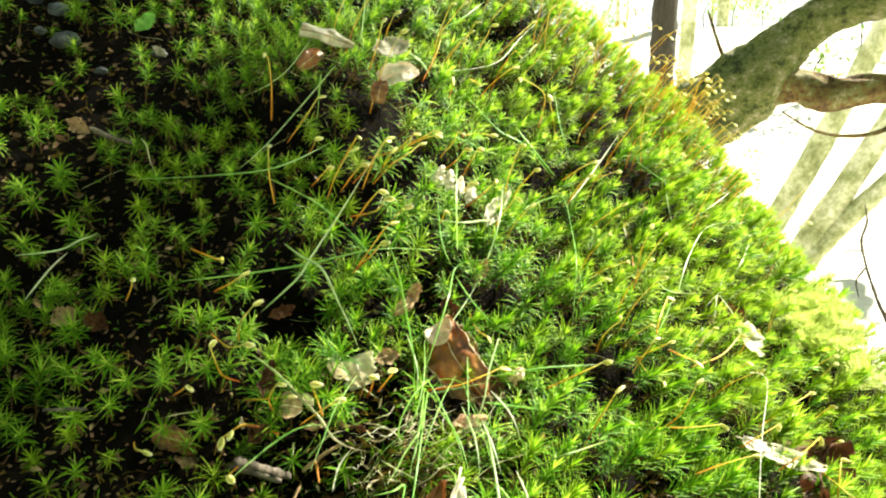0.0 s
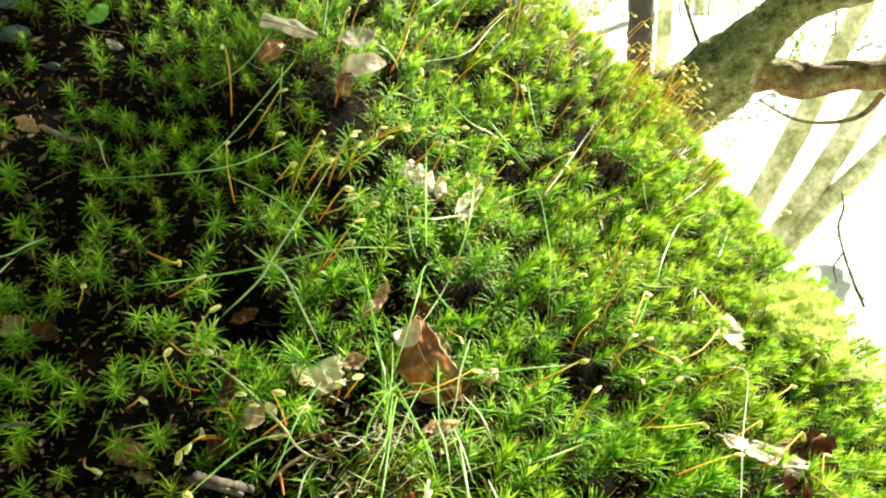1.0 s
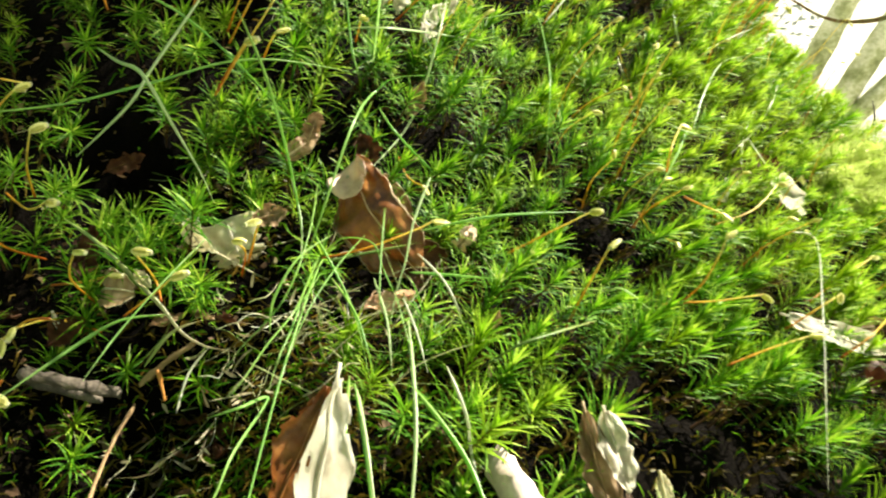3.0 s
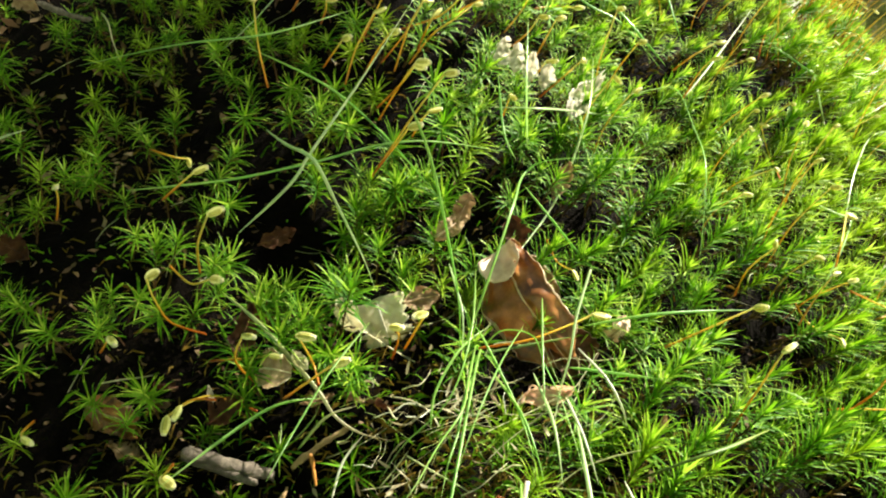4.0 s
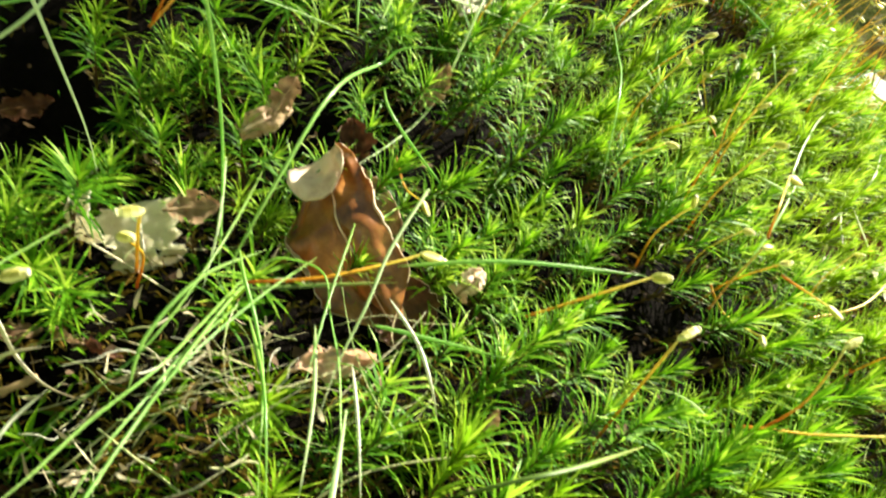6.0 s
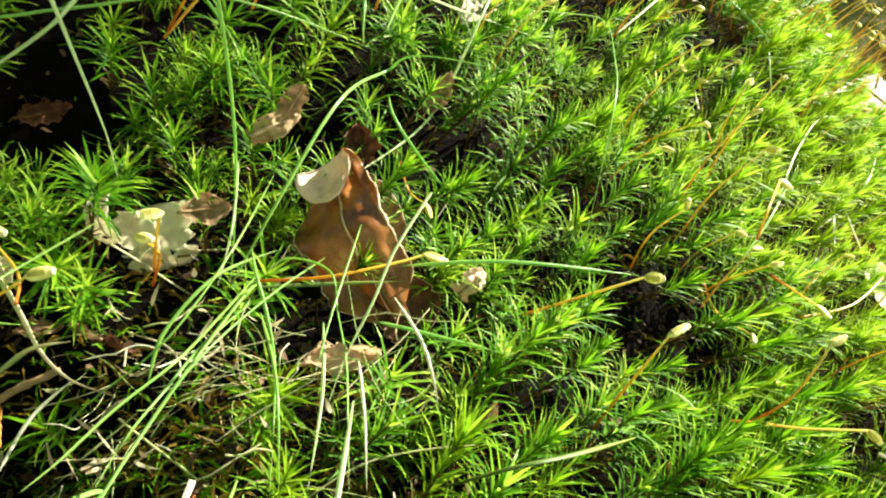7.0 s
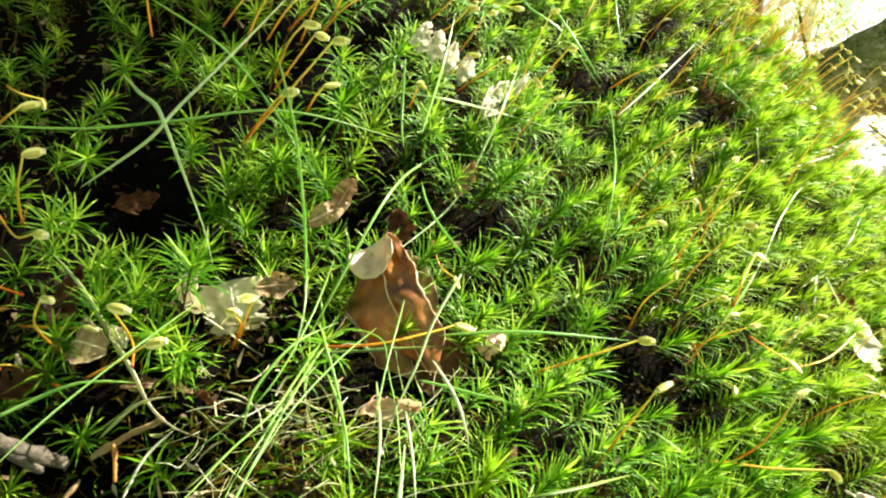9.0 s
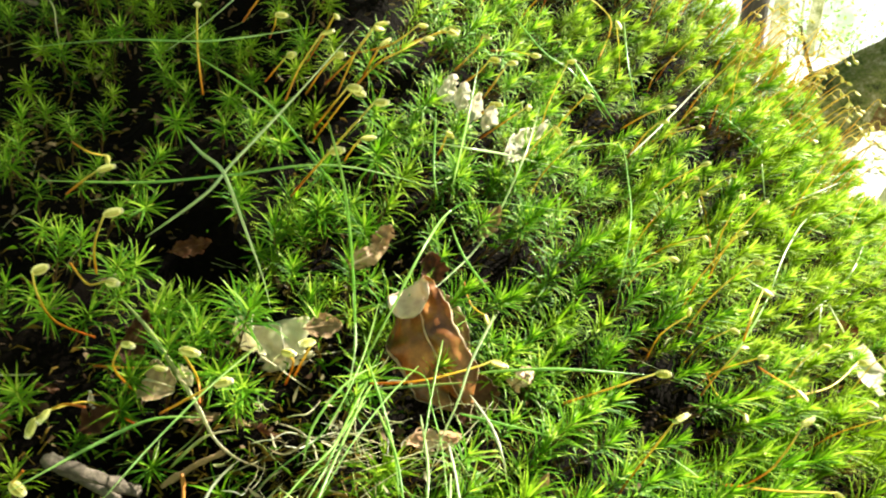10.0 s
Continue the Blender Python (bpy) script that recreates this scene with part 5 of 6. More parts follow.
folded_leaf("white twisted dry leaf with torn margins on the moss", BLEACHED, TAN, (-0.0780, 0.4300, 0.5100), (-0.0500, 0.4360, 0.5010), (-0.0760, 0.4310, 0.5150), (0.5, 0.8, 0.7, 1.0, 0.6, 0.3), (2.6, -2.2), (0.0, 0.1), 0.17, 0.10, 0.006)
folded_leaf("brown curled dry leaf below a white one", BROWN, TAN, (-0.0790, 0.4240, 0.4890), (-0.0670, 0.4300, 0.4980), (-0.0750, 0.4280, 0.4980), (0.5, 0.7, 0.9, 1.0, 0.8, 0.3), (0.9, 1.2), (0.0, 0.1), 0.10, 0.06, 0.003)
folded_leaf("sunlit white dry leaf rolled lengthwise", BLEACHED, HIDE, (-0.0350, 0.4160, 0.4830), (-0.0130, 0.4250, 0.4870), (-0.0350, 0.4200, 0.4890), (0.3, 0.6, 0.95, 1.0, 0.6, 0.15), (0.8, 2.4), (0.0, 0.1), 0.07, 0.04, 0.004)
folded_leaf("brown shaded half of a rolled dry leaf", BROWN, TAN, (-0.0350, 0.4100, 0.4710), (-0.0320, 0.4160, 0.4830), (-0.0390, 0.4120, 0.4740), (0.3, 0.7, 0.95, 1.0, 0.8, 0.3), (0.7, 0.9), (0.0, 0.1), 0.07, 0.04, 0.003)
dead_leaf("pale grey-green dead leaf on the moss", GREY, (-0.0400, 0.4469, 0.4976), (-0.0211, 0.4659, 0.5011), (-0.0305, 0.4500, 0.4926), 0.04, 0.4)
dead_leaf("long cream dry leaf rolled lengthwise", BLEACHED, (0.1420, 0.3216, 0.3190), (0.1756, 0.3086, 0.3090), (0.1549, 0.3088, 0.3135), 0.05, 0.4)
dead_leaf("dark red-brown dead leaf beneath a cream one", UMBER, (0.1745, 0.3231, 0.2880), (0.2001, 0.3516, 0.3002), (0.2015, 0.3378, 0.2855), 0.06, 0.6)
dead_leaf("grey-tan dry leaf behind a cream one", TAN, (0.1635, 0.3380, 0.3062), (0.1952, 0.3468, 0.3012), (0.1817, 0.3462, 0.3070), 0.04, 0.4)
dead_leaf("small white leaf scrap on the moss", BLEACHED, (0.1362, 0.3844, 0.3433), (0.1510, 0.3961, 0.3454), (0.1459, 0.3891, 0.3404), 0.03, 0.4)
dead_leaf("pinkish white curled leaf scrap", BLEACHED, (0.1796, 0.4277, 0.3366), (0.1826, 0.4043, 0.3257), (0.1902, 0.4239, 0.3301), 0.04, 0.5)
dead_leaf("dark red-brown dead leaf on the slope", UMBER, (0.1606, 0.4316, 0.3370), (0.1854, 0.4378, 0.3392), (0.1700, 0.4247, 0.3294), 0.05, 0.5)
dead_leaf("white curled dry leaf rising beside grass", BLEACHED, (0.0036, 0.2199, 0.3621), (-0.0001, 0.1873, 0.3307), (0.0067, 0.2060, 0.3418), 0.03, 0.5)
dead_leaf("brown inner side of a curled dry leaf", BROWN, (-0.0106, 0.2202, 0.3324), (-0.0002, 0.2369, 0.3516), (-0.0128, 0.2262, 0.3407), 0.03, 0.4)
dead_leaf("white crumpled curl of dead leaf", BLEACHED, (0.0630, 0.2450, 0.3358), (0.0655, 0.2282, 0.3258), (0.0685, 0.2381, 0.3321), 0.08, 0.6)
dead_leaf("pinkish tan crumpled dead leaf", TAN, (0.0580, 0.2449, 0.3362), (0.0623, 0.2215, 0.3169), (0.0655, 0.2306, 0.3241), 0.08, 0.6)
dead_leaf("small oval pale leaf scrap", CREAM, (0.0747, 0.2376, 0.3242), (0.0753, 0.2320, 0.3193), (0.0774, 0.2345, 0.3212), 0.03, 0.3)
dead_leaf("twisted dark red-brown dead leaf", UMBER, (0.1669, 0.2956, 0.3124), (0.1670, 0.2695, 0.2876), (0.1712, 0.2832, 0.3010), 0.08, 0.7)
dead_leaf("tan dead leaf at the foot of the slope", TAN, (0.1724, 0.2744, 0.2866), (0.1753, 0.2599, 0.2750), (0.1806, 0.2677, 0.2806), 0.04, 0.4)
dead_leaf("small tan upright leaf scrap", TAN, (-0.0151, 0.3301, 0.3861), (-0.0113, 0.3341, 0.3943), (-0.0102, 0.3319, 0.3880), 0.04, 0.4)
folded_leaf("pinkish tan dead leaf in the moss", TAN, HIDE, (-0.0230, 0.3289, 0.3812), (-0.0123, 0.3343, 0.3874), (-0.0190, 0.3300, 0.3797), (0.4, 0.6, 0.9, 1.0, 0.7, 0.3), (1.2, 0.9), (0.0, 0.1), 0.08, 0.10, 0.002)
dead_leaf("dark brown leaf rim over a black hollow", UMBER, (-0.0805, 0.3302, 0.3790), (-0.0701, 0.3361, 0.3820), (-0.0747, 0.3317, 0.3769), 0.04, 0.4)
folded_leaf("reddish brown dead leaf in deep shade", BROWN, TAN, (-0.1215, 0.2850, 0.3440), (-0.1040, 0.2790, 0.3420), (-0.1140, 0.2855, 0.3480), (0.4, 0.6, 0.9, 1.0, 0.8, 0.3), (1.6, 1.2), (0.0, 0.1), 0.10, 0.07, 0.003)
dead_leaf("dark red dead leaf in deep shade", UMBER, (-0.0751, 0.2878, 0.3593), (-0.0728, 0.2980, 0.3707), (-0.0697, 0.2929, 0.3636), 0.05, 0.5)
dead_leaf("dark brown dead leaf in a hollow", UMBER, (-0.0776, 0.2699, 0.3481), (-0.0702, 0.2761, 0.3523), (-0.0705, 0.2728, 0.3473), 0.05, 0.5)
dead_leaf("tiny white papery husk hanging on a moss stalk", BLEACHED, (-0.0850, 0.2870, 0.3490), (-0.0848, 0.2885, 0.3415), (-0.0837, 0.2875, 0.3455), 0.03, 0.5)
dead_leaf("tan dead leaf on the dark shoulder", TAN, (-0.1959, 0.3977, 0.4632), (-0.1859, 0.3979, 0.4563), (-0.1912, 0.3958, 0.4550), 0.04, 0.4)
dead_leaf("small grey leaf scrap on dark soil", GREY, (-0.1648, 0.4437, 0.5002), (-0.1581, 0.4428, 0.4948), (-0.1598, 0.4448, 0.4996), 0.03, 0.4)
dead_leaf("small fresh green seedling leaf on dark soil", FRESH, (-0.1770, 0.4526, 0.5094), (-0.1672, 0.4572, 0.5184), (-0.1682, 0.4542, 0.5105), 0.02, 0.3)
dead_leaf("pinkish brown leaf scrap between moss shoots", TAN, (0.0160, 0.3585, 0.3865), (0.0218, 0.3647, 0.3975), (0.0222, 0.3617, 0.3903), 0.04, 0.5)
dead_leaf("narrow tan leaf scrap in the moss", TAN, (0.0388, 0.2714, 0.3469), (0.0406, 0.2731, 0.3508), (0.0411, 0.2723, 0.3483), 0.03, 0.5)
dead_leaf("brown dead leaf in the dark moss", UMBER, (-0.1557, 0.3085, 0.3874), (-0.1454, 0.3069, 0.3816), (-0.1491, 0.3041, 0.3791), 0.04, 0.5)
dead_leaf("tan dead leaf in the dark moss", TAN, (-0.1711, 0.3103, 0.3833), (-0.1626, 0.3154, 0.3874), (-0.1646, 0.3103, 0.3806), 0.04, 0.5)
scrap = random.Random(140)
for i in range(18):
    x, y = scrap.uniform(-0.105, -0.030), scrap.uniform(0.250, 0.290)
    z = float(soil_top(x, y)) + scrap.uniform(0.002, 0.007)
    a, ln = scrap.uniform(0, 6.28), scrap.uniform(0.005, 0.010)
    d = Vector((math.cos(a), math.sin(a) * 0.7, scrap.uniform(0.0, 0.6))) * ln
    e = Vector((-math.sin(a), math.cos(a), scrap.uniform(-0.3, 0.6))) * ln * scrap.uniform(0.25, 0.45)
    p = Vector((x, y, z))
    dead_leaf("torn brown fragment of dead leaf on black soil", scrap.choice((UMBER, UMBER, BROWN, TAN)), p, p + d, p + d * 0.5 + e, 0.08, 0.6)
twig(0.0020, GREYW, (-0.0800, 0.2579, 0.3467), (-0.0717, 0.2615, 0.3417), (-0.0609, 0.2681, 0.3337))
twig(0.0009, TANW, (-0.0567, 0.2704, 0.3345), (-0.0489, 0.2731, 0.3401), (-0.0411, 0.2750, 0.3444))
twig(0.0006, ORANGEW, (-0.0515, 0.2713, 0.3387), (-0.0507, 0.2701, 0.3356), (-0.0498, 0.2683, 0.3306))
twig(0.0038, PINKW, (0.0366, 0.2498, 0.3211), (0.0408, 0.2211, 0.3329), (0.0497, 0.2036, 0.3283), (0.0578, 0.1936, 0.3209))
twig(0.0014, GREYW, (-0.1844, 0.3960, 0.4599), (-0.1720, 0.3915, 0.4552), (-0.1616, 0.3922, 0.4522))
twig(0.0008, GREYW, (-0.1399, 0.2687, 0.3630), (-0.1470, 0.2701, 0.3624), (-0.1593, 0.2730, 0.3604))
twig(0.0012, GREYW, (-0.0864, 0.2689, 0.3381), (-0.0639, 0.2629, 0.3349))
twig(0.0008, TANW, (-0.0568, 0.2660, 0.3315), (-0.0589, 0.2511, 0.3271), (-0.0496, 0.2130, 0.3325))

# fruiting moss along the crest, hooked against the light
crest = random.Random(31)
for i in range(124):
    if i < 100:
        x, y = crest.gauss(0.183, 0.030), crest.gauss(0.60, 0.03)
    else:
        x, y = crest.gauss(0.10, 0.05), crest.gauss(0.60, 0.04)
    b = Vector((x, y, float(soil_top(x, y)) + 0.012))
    h = crest.uniform(0.030, 0.056)
    lean = Vector((crest.gauss(0.55, 0.25), crest.gauss(-0.1, 0.2), 1.0)).normalized()
    top = b + lean * h
    sporophyte(b, b + lean * h * 0.5 + Vector((-0.002, 0, 0.001)), top, top + Vector((0.004, 0, -0.001 + crest.gauss(0, 0.001))), size=0.8)
clump = [(crest.uniform(-0.10, 0.16), crest.uniform(0.40, 0.60)) for _ in range(11)]
for i in range(38):
    x, y = (v + crest.gauss(0, 0.014) for v in clump[i % 11])
    b = Vector((x, y, float(soil_top(x, y)) + 0.012))
    h = crest.uniform(0.026, 0.050)
    lean = Vector((crest.gauss(0.5, 0.25), crest.gauss(-0.2, 0.2), 1.0)).normalized()
    top = b + lean * h
    sporophyte(b, b + lean * h * 0.5 + Vector((-0.002, 0, 0.001)), top, size=0.9)
for i in range(34):
    x, y = crest.uniform(0.07, 0.26), crest.uniform(0.33, 0.56)
    b = Vector((x, y, float(soil_top(x, y)) + 0.012))
    h = crest.uniform(0.018, 0.036)
    lean = Vector((crest.gauss(0.75, 0.3), crest.gauss(-0.15, 0.25), 1.0)).normalized()
    top = b + lean * h
    sporophyte(b, b + lean * h * 0.5 + Vector((-0.002, 0, 0.001)), top, size=crest.uniform(0.6, 0.95))


# ---- moss ----
HOLE = (-0.078, 0.339)
FEATHER = (0.248, 0.480)


def shoot_mesh(rng, height, leaves, length, spread, bare, bud=False):
    """One shoot of haircap moss round the z axis: a dark stem with short old leaves and a tuft of narrow pointed ones on top."""
    vs, fs, slot = [], [], []
    r = 0.00045
    for k in range(3):
        z = height * k / 2 * 0.97
        for j in range(4):
            a = j * math.pi / 2
            vs.append((r * (1 - 0.3 * k) * math.cos(a), r * (1 - 0.3 * k) * math.sin(a), z))
    for k in range(2):
        for j in range(4):
            fs.append((k * 4 + j, k * 4 + (j + 1) % 4, k * 4 + 4 + (j + 1) % 4, k * 4 + 4 + j))
            slot.append(2)
    low = leaves // 3
    for i in range(low + leaves):
        tuft = i >= low
        s = (i - low) / (leaves - 1) if tuft else i / low
        z = height * (bare + (1 - bare) * s ** 0.75 if tuft else 0.12 + (bare - 0.10) * s)
        a = i * 2.39996 + rng.uniform(-0.25, 0.25)
        ln = length * rng.uniform(0.8, 1.15)
        if tuft:
            ln *= (0.80 + 0.45 * math.sin(math.pi * min(1, 0.2 + s * 0.7))) * (0.6 if s > 0.93 else 1)
            up = radians(spread * (0.15 + 0.85 * (1 - s) ** 0.6) + rng.uniform(-9, 9) + (3 if s > 0.93 else 8))
        else:
            ln *= 0.45 + 0.35 * s
            up = radians(22 + 38 * s + rng.uniform(-12, 12))
        w = (0.00034 if tuft else 0.00022) * rng.uniform(0.8, 1.2)
        d = Vector((math.cos(a), math.sin(a), 0))
        side = Vector((-math.sin(a), math.cos(a), 0))
        p = Vector((0, 0, z))
        n0 = len(vs)
        for k, (f, ww) in enumerate(((0.0, 0.8), (0.35, 1.0), (0.70, 0.62))):
            ang = up * (0.68 + 0.62 * f)
            if k:
                p = p + (d * math.sin(ang) + Vector((0, 0, 1)) * math.cos(ang)) * ln * 0.35
            vs += [tuple(p + side * w * ww), tuple(p - side * w * ww)]
        ang = up * 1.4
        vs.append(tuple(p + (d * math.sin(ang) + Vector((0, 0, 1)) * math.cos(ang)) * ln * 0.32))
        fs += [(n0, n0 + 1, n0 + 3, n0 + 2), (n0 + 2, n0 + 3, n0 + 5, n0 + 4), (n0 + 4, n0 + 5, n0 + 6)]
        slot += ([3, 3, 3] if s > 0.8 else [0, 0, 3] if s > 0.25 else [0, 0, 0]) if tuft else [1, 1, 1]
    for i in range(10 if bud else 0):
        a = i * 2.39996
        up = radians(18 + 5 * i + rng.uniform(-6, 6))
        d = Vector((math.cos(a) * math.sin(up), math.sin(a) * math.sin(up), math.cos(up)))
        side = Vector((-math.sin(a), math.cos(a), 0)) * 0.00042
        p, n0, ln = Vector((0, 0, height)), len(vs), rng.uniform(0.0022, 0.0032)
        vs += [tuple(v) for v in (p + side * 0.5, p - side * 0.5, p + d * ln * 0.6 - side, p + d * ln, p + d * ln * 0.6 + side)]
        fs.append((n0, n0 + 1, n0 + 2, n0 + 3, n0 + 4))
        slot.append(9)
    return np.array(vs), fs, slot


rng = random.Random(7)
KINDS = [shoot_mesh(rng, h, n, l, sp, br) for h, n, l, sp, br in
         ((0.021, 32, 0.0088, 84, 0.64), (0.024, 38, 0.0084, 74, 0.60), (0.018, 28, 0.0092, 88, 0.62), (0.023, 42, 0.0086, 62, 0.52),
          (0.016, 24, 0.0084, 90, 0.60), (0.026, 48, 0.0086, 50, 0.48), (0.027, 50, 0.0082, 42, 0.46), (0.024, 46, 0.0084, 46, 0.48))]
KINDS.append(shoot_mesh(rng, 0.026, 44, 0.0080, 48, 0.48, True))


def slope(x, y, e=0.02):
    return (bank_top(x + e, y) - bank_top(x - e, y)) / (2 * e), (bank_top(x, y + e) - bank_top(x, y - e)) / (2 * e)


def moss_cover(x, y):
    """How thickly the moss stands: thin on the dark shoulder, round the litter hollow and under leaves."""
    c = 0.62 + 0.55 * lattice(x / 0.022, y / 0.022, 33) + 0.30 * lattice(x / 0.05, y / 0.05, 34) + 0.25
    c = np.clip(c, 0.40, 1) - 0.32 * np.clip((-0.045 - x - 0.35 * (y - 0.3)) / 0.07, 0, 1) * np.clip(0.75 + 0.6 * lattice(x / 0.05, y / 0.05, 21), 0, 1)
    c = c - 0.2 * hump(x, y, -0.045, 0.262, 0.03, 0.025) - 0.6 * hump(x, y, -0.22, 0.5, 0.06, 0.08)
    for cx, cy, r in CLEARINGS:
        c = np.where(np.hypot(x - cx, (y - cy) * 0.8) < r, c - 0.55, c)
    c = np.maximum(c, 0.30) - 0.45 * hump(x, y, -0.035, 0.234, 0.06, 0.026) - 0.30 * np.clip((0.285 - y) / 0.02, 0, 1) - 0.5 * hump(x, y, 0.042, 0.262, 0.018, 0.010) - 0.5 * hump(x, y, 0.088, 0.272, 0.014, 0.010) - 0.35 * hump(x, y, -0.075, 0.270, 0.035, 0.022) - 0.35 * hump(x, y, -0.048, 0.283, 0.018, 0.012) - 0.25 * hump(x, y, 0.075, 0.485, 0.03, 0.025) - 0.55 * hump(x, y, 0.008, 0.302, 0.013, 0.011)
    c = c - 1.3 * hump(x, y, HOLE[0], HOLE[1], 0.009, 0.009) - 0.5 * hump(x, y, -0.035, 0.292, 0.010, 0.008)
    c = c - 0.9 * hump(x, y, FEATHER[0], FEATHER[1], 0.02, 0.024)
    far_out = np.hypot(x + 0.02, y - 0.44) + 0.05 * lattice(x / 0.09, y / 0.09, 61) + 0.02 * lattice(x / 0.03, y / 0.03, 62)
    return c - np.clip((far_out - 0.44) / 0.10, 0, 1)


def scatter(rng_np, step):
    px = np.arange(-0.60, 0.56, step)
    py = np.arange(-0.05, 1.05, step)
    X, Y = np.meshgrid(px, py)
    X = (X + rng_np.uniform(-0.5, 0.5, X.shape) * step).ravel()
    Y = (Y + rng_np.uniform(-0.5, 0.5, Y.shape) * step).ravel()
    Z = bank_top(X, Y)
    keep = (rng_np.random(X.size) < moss_cover(X, Y)) & (Z > 0.02)
    return X[keep], Y[keep]


rng_np = np.random.default_rng(11)
SX, SY = scatter(rng_np, 0.0082)
DX, DY = slope(SX, SY)
SZ = soil_top(SX, SY)
moss = tagged(new("moss_carpet"), "bright green haircap moss covering the sloping bank", "moss")
lean = 0.22 + 0.40 * np.clip((SX + 0.02) / 0.12, 0, 1)
AX = np.stack([-DX * 0.8 + lean, -DY * 0.55 + 0.0, np.ones_like(DX)], -1) + rng_np.normal(0, 0.22, (SX.size, 3))
AX /= np.linalg.norm(AX, axis=1)[:, None]
near = np.argsort(np.hypot((SX - 0.03) / 1.3, SY - 0.30))[:300]
is_near = np.zeros(SX.size, bool)
is_near[near] = True
GREEN_SET, LIT_SET = (M_MOSS, M_MOSS_OLD, M_STEM, M_MOSS_TIP, M_BUD), (M_MOSS_LIT, M_MOSS_OLD, M_STEM, M_MOSS_LIT_TIP, M_BUD)
KIND_MESH = []
for mats in (GREEN_SET, LIT_SET):
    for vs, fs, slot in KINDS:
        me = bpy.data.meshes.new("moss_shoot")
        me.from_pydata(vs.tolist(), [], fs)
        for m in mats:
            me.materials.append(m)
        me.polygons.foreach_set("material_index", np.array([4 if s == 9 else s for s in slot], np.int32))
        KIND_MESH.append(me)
all_v, all_f, all_s, count = [], [], [], 0
for i in range(SX.size):
    q = Vector(AX[i]).to_track_quat("Z", "Y").to_matrix() @ Euler((0, 0, rng.uniform(0, 6.28))).to_matrix()
    side = min(max((SX[i] + 0.02) / 0.1, 0), 1)
    k = rng.choice((1, 3, 5, 6, 7, 3, 1)) if rng.random() < side else rng.choice((0, 1, 2, 3, 4, 2))
    if side > 0.3 and rng.random() < 0.07:
        k = 8
    # dry picks the painted sunlit tone, more often to the right, in patches
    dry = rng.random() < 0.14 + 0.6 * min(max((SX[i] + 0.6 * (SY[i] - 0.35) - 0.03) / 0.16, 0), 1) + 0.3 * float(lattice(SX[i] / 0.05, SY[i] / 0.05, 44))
    sc = rng.uniform(0.75, 1.15) * (1 + 0.16 * float(lattice(SX[i] / 0.03, SY[i] / 0.03, 40))) * (0.78 + 0.22 * min(max((SX[i] + 0.12) / 0.10, 0), 1))
    if is_near[i]:
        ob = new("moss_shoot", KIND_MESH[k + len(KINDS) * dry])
        ob.matrix_basis = Matrix.Translation((SX[i], SY[i], SZ[i])) @ q.to_4x4() @ Matrix.Scale(sc, 4)
        ob.parent = moss
        continue
    vs, fs, slot = KINDS[k]
    all_v.append(vs @ np.array(q).T * sc + (SX[i], SY[i], SZ[i]))
    all_f += [tuple(a + count for a in f) for f in fs]
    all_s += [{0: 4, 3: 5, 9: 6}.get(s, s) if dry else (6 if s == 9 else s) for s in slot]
    count += len(vs)
rest = mesh_object("moss_turf", np.concatenate(all_v), all_f, [M_MOSS, M_MOSS_OLD, M_STEM, M_MOSS_TIP, M_MOSS_LIT, M_MOSS_LIT_TIP, M_BUD], moss, all_s)
tagged(rest, kind="stuff")

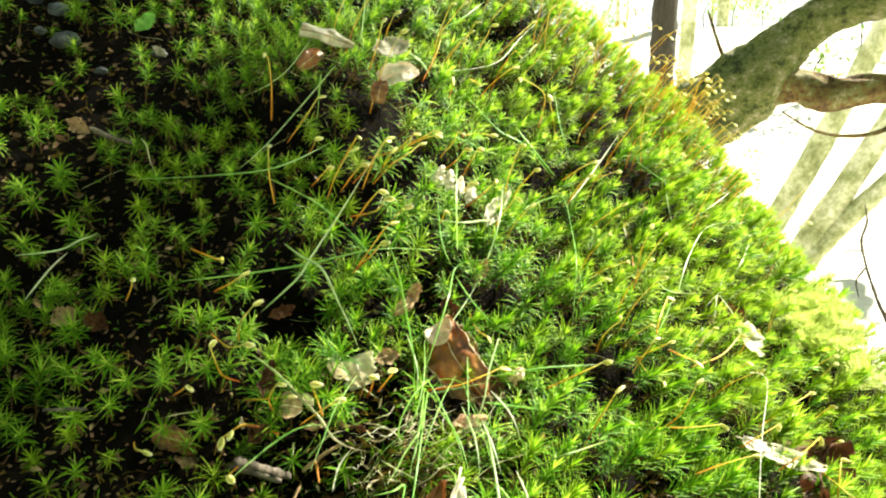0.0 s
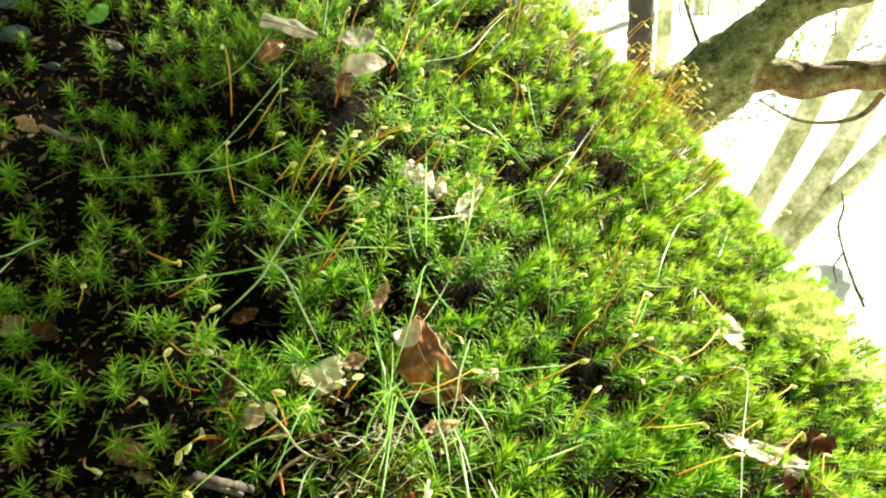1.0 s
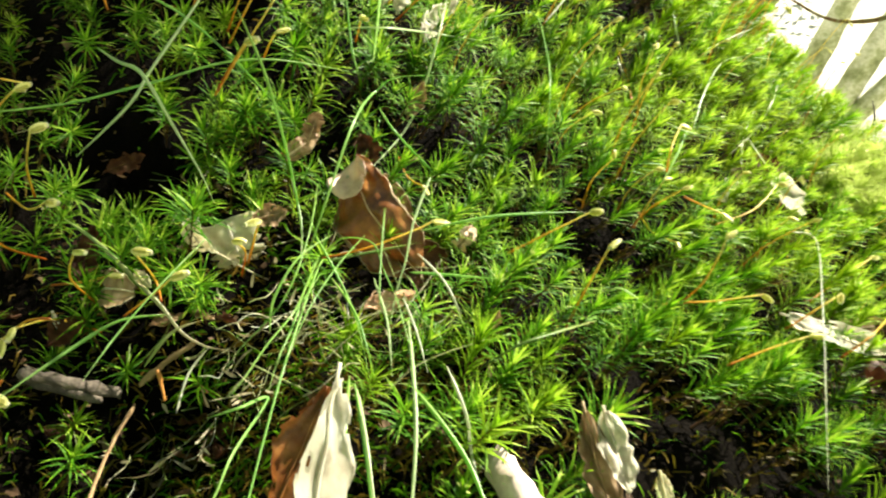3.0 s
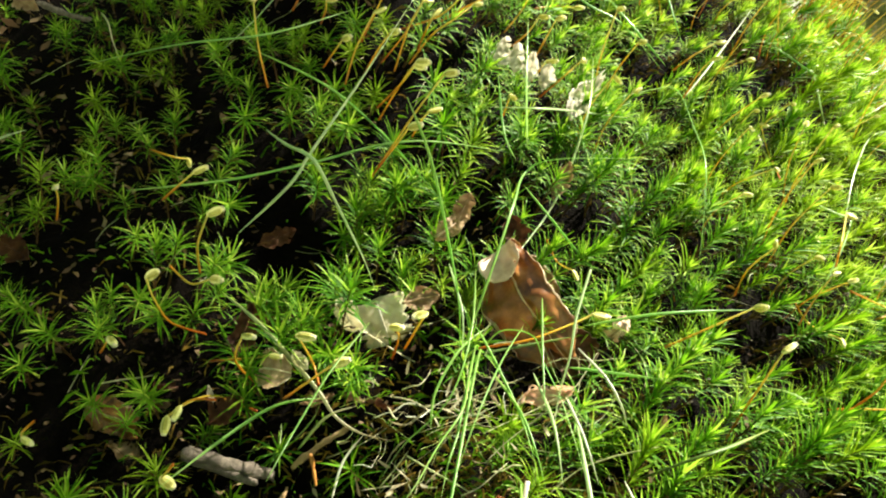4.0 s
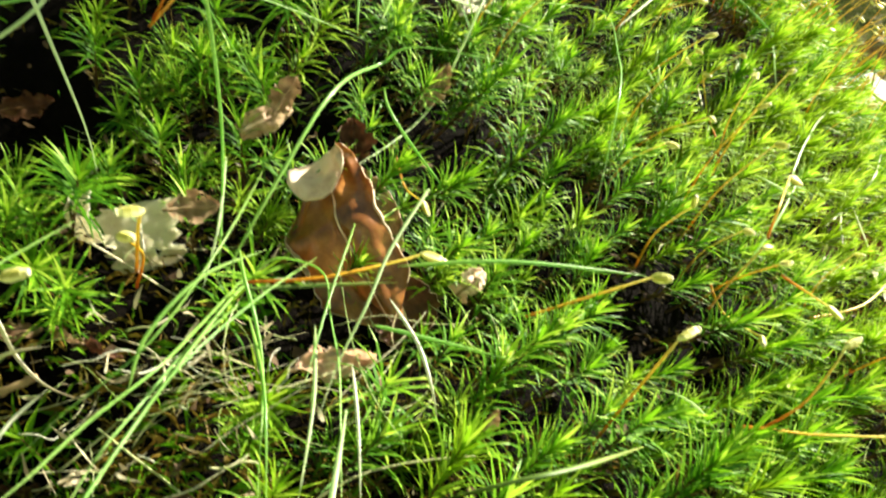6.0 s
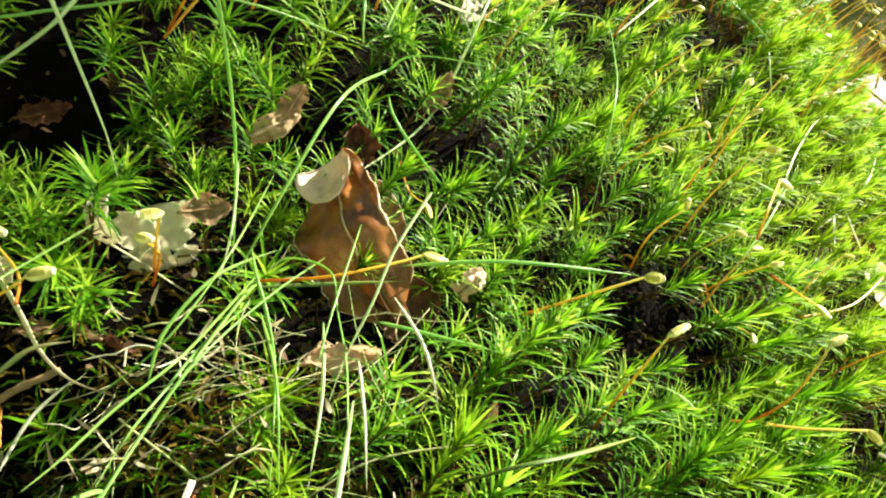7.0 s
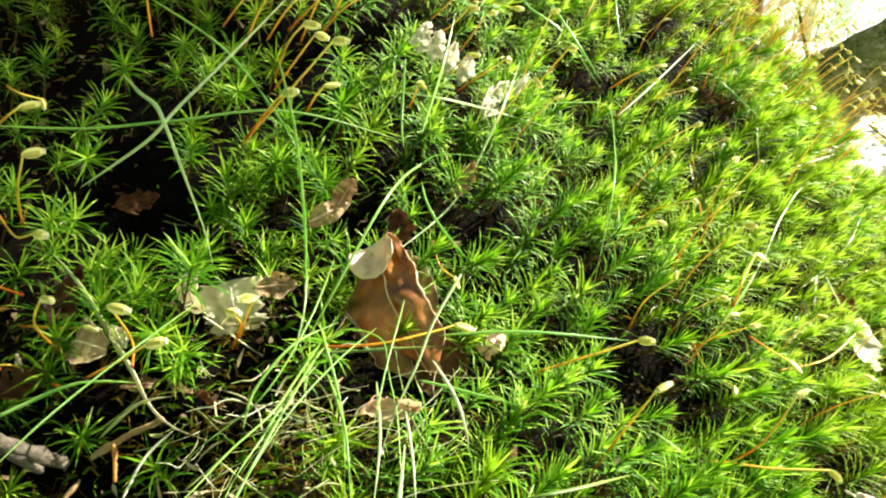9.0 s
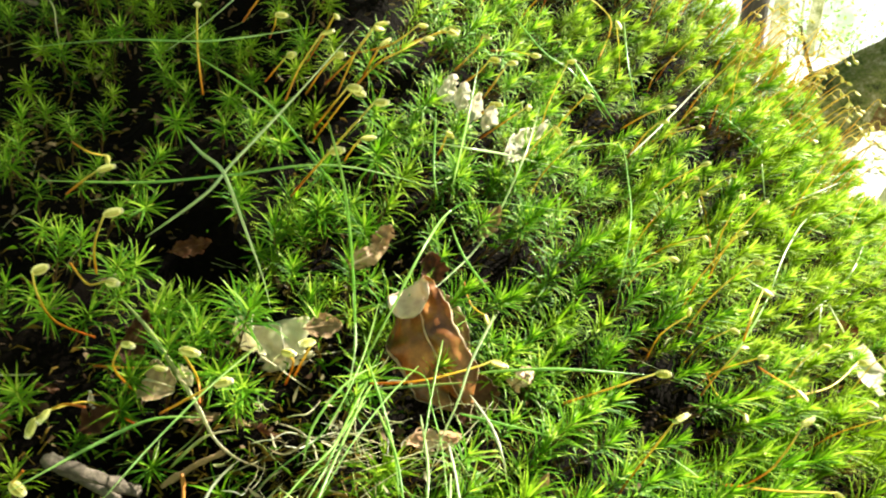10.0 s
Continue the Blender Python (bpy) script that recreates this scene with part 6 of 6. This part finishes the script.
# withered needles and short side shoots that fill the gaps between the stems
under = np.random.default_rng(19)
count = 24000
UX, UY = under.uniform(-0.26, 0.34, count), under.uniform(0.16, 0.66, count)
UX[:3600], UY[:3600] = under.normal(-0.015, 0.04, 3600), under.normal(0.262, 0.024, 3600)
keep = (under.random(count) > 1.2 * hump(UX, UY, HOLE[0], HOLE[1], 0.013, 0.013)) & (under.random(count) < 1.0 - 0.5 * np.clip((-0.06 - UX) / 0.1, 0, 1))
UX, UY = UX[keep], UY[keep]
base = np.stack([UX, UY, soil_top(UX, UY) + under.uniform(-0.001, 0.009, UX.size)], -1)
way = under.normal(0, 1, (UX.size, 3)) * (0.9, 0.9, 0.35) + (0.15, -0.1, 0.6)
way /= np.linalg.norm(way, axis=1)[:, None]
broad = np.cross(way, under.normal(0, 1, (UX.size, 3)))
broad /= np.linalg.norm(broad, axis=1)[:, None]
ln = under.uniform(0.003, 0.0085, UX.size)[:, None]
sag = np.array([0, 0, -0.35]) * ln
wid = under.uniform(0.00014, 0.00032, UX.size)[:, None]
vs = np.stack([base - broad * wid, base + broad * wid, base + way * ln * 0.55 + broad * wid, base + way * ln + sag, base + way * ln * 0.55 - broad * wid], 1).reshape(-1, 3)
fs = np.arange(UX.size * 5).reshape(-1, 5)
tagged(mesh_object("moss_understorey", vs, fs, [M_MOSS_OLD, M_MOSS], moss, (under.random(UX.size) < 0.35).astype(int)), kind="stuff")

# a cushion of pale feathery moss among the haircap
feather = random.Random(17)
vs, fs = [], []
for _ in range(150):
    x, y = feather.gauss(FEATHER[0], 0.014), feather.gauss(FEATHER[1], 0.017)
    p = Vector((x, y, float(bank_top(x, y)) - 0.012))
    d = Vector((feather.gauss(0.5, 0.5), feather.gauss(-0.3, 0.5), 1.0)).normalized()
    side = d.cross(Vector((feather.gauss(0, 1), feather.gauss(0, 1), 0.3))).normalized()
    ln = feather.uniform(0.016, 0.030)
    for k in range(15):
        s = k / 15
        p = p + d * ln / 15
        d = (d + Vector((0.035, -0.02, -0.035))).normalized()
        for sg in (-1, 1):
            w = (side * sg * 0.8 + d * 0.75 + Vector((0, 0, feather.gauss(0.1, 0.2)))).normalized()
            b = ln * 0.36 * math.sin(math.pi * (0.15 + 0.8 * s)) * feather.uniform(0.7, 1.2)
            t = 0.00042
            n = len(vs)
            vs += [p - d * t, p + w * b * 0.5 - d * t * 1.3, p + w * b, p + w * b * 0.5 + d * t * 1.3, p + d * t]
            fs.append((n, n + 1, n + 2, n + 3, n + 4))
tagged(mesh_object("feather_moss", vs, fs, M_FEATHER), "cushion of pale yellow-green feathery moss on the bank", "moss", kind="stuff")
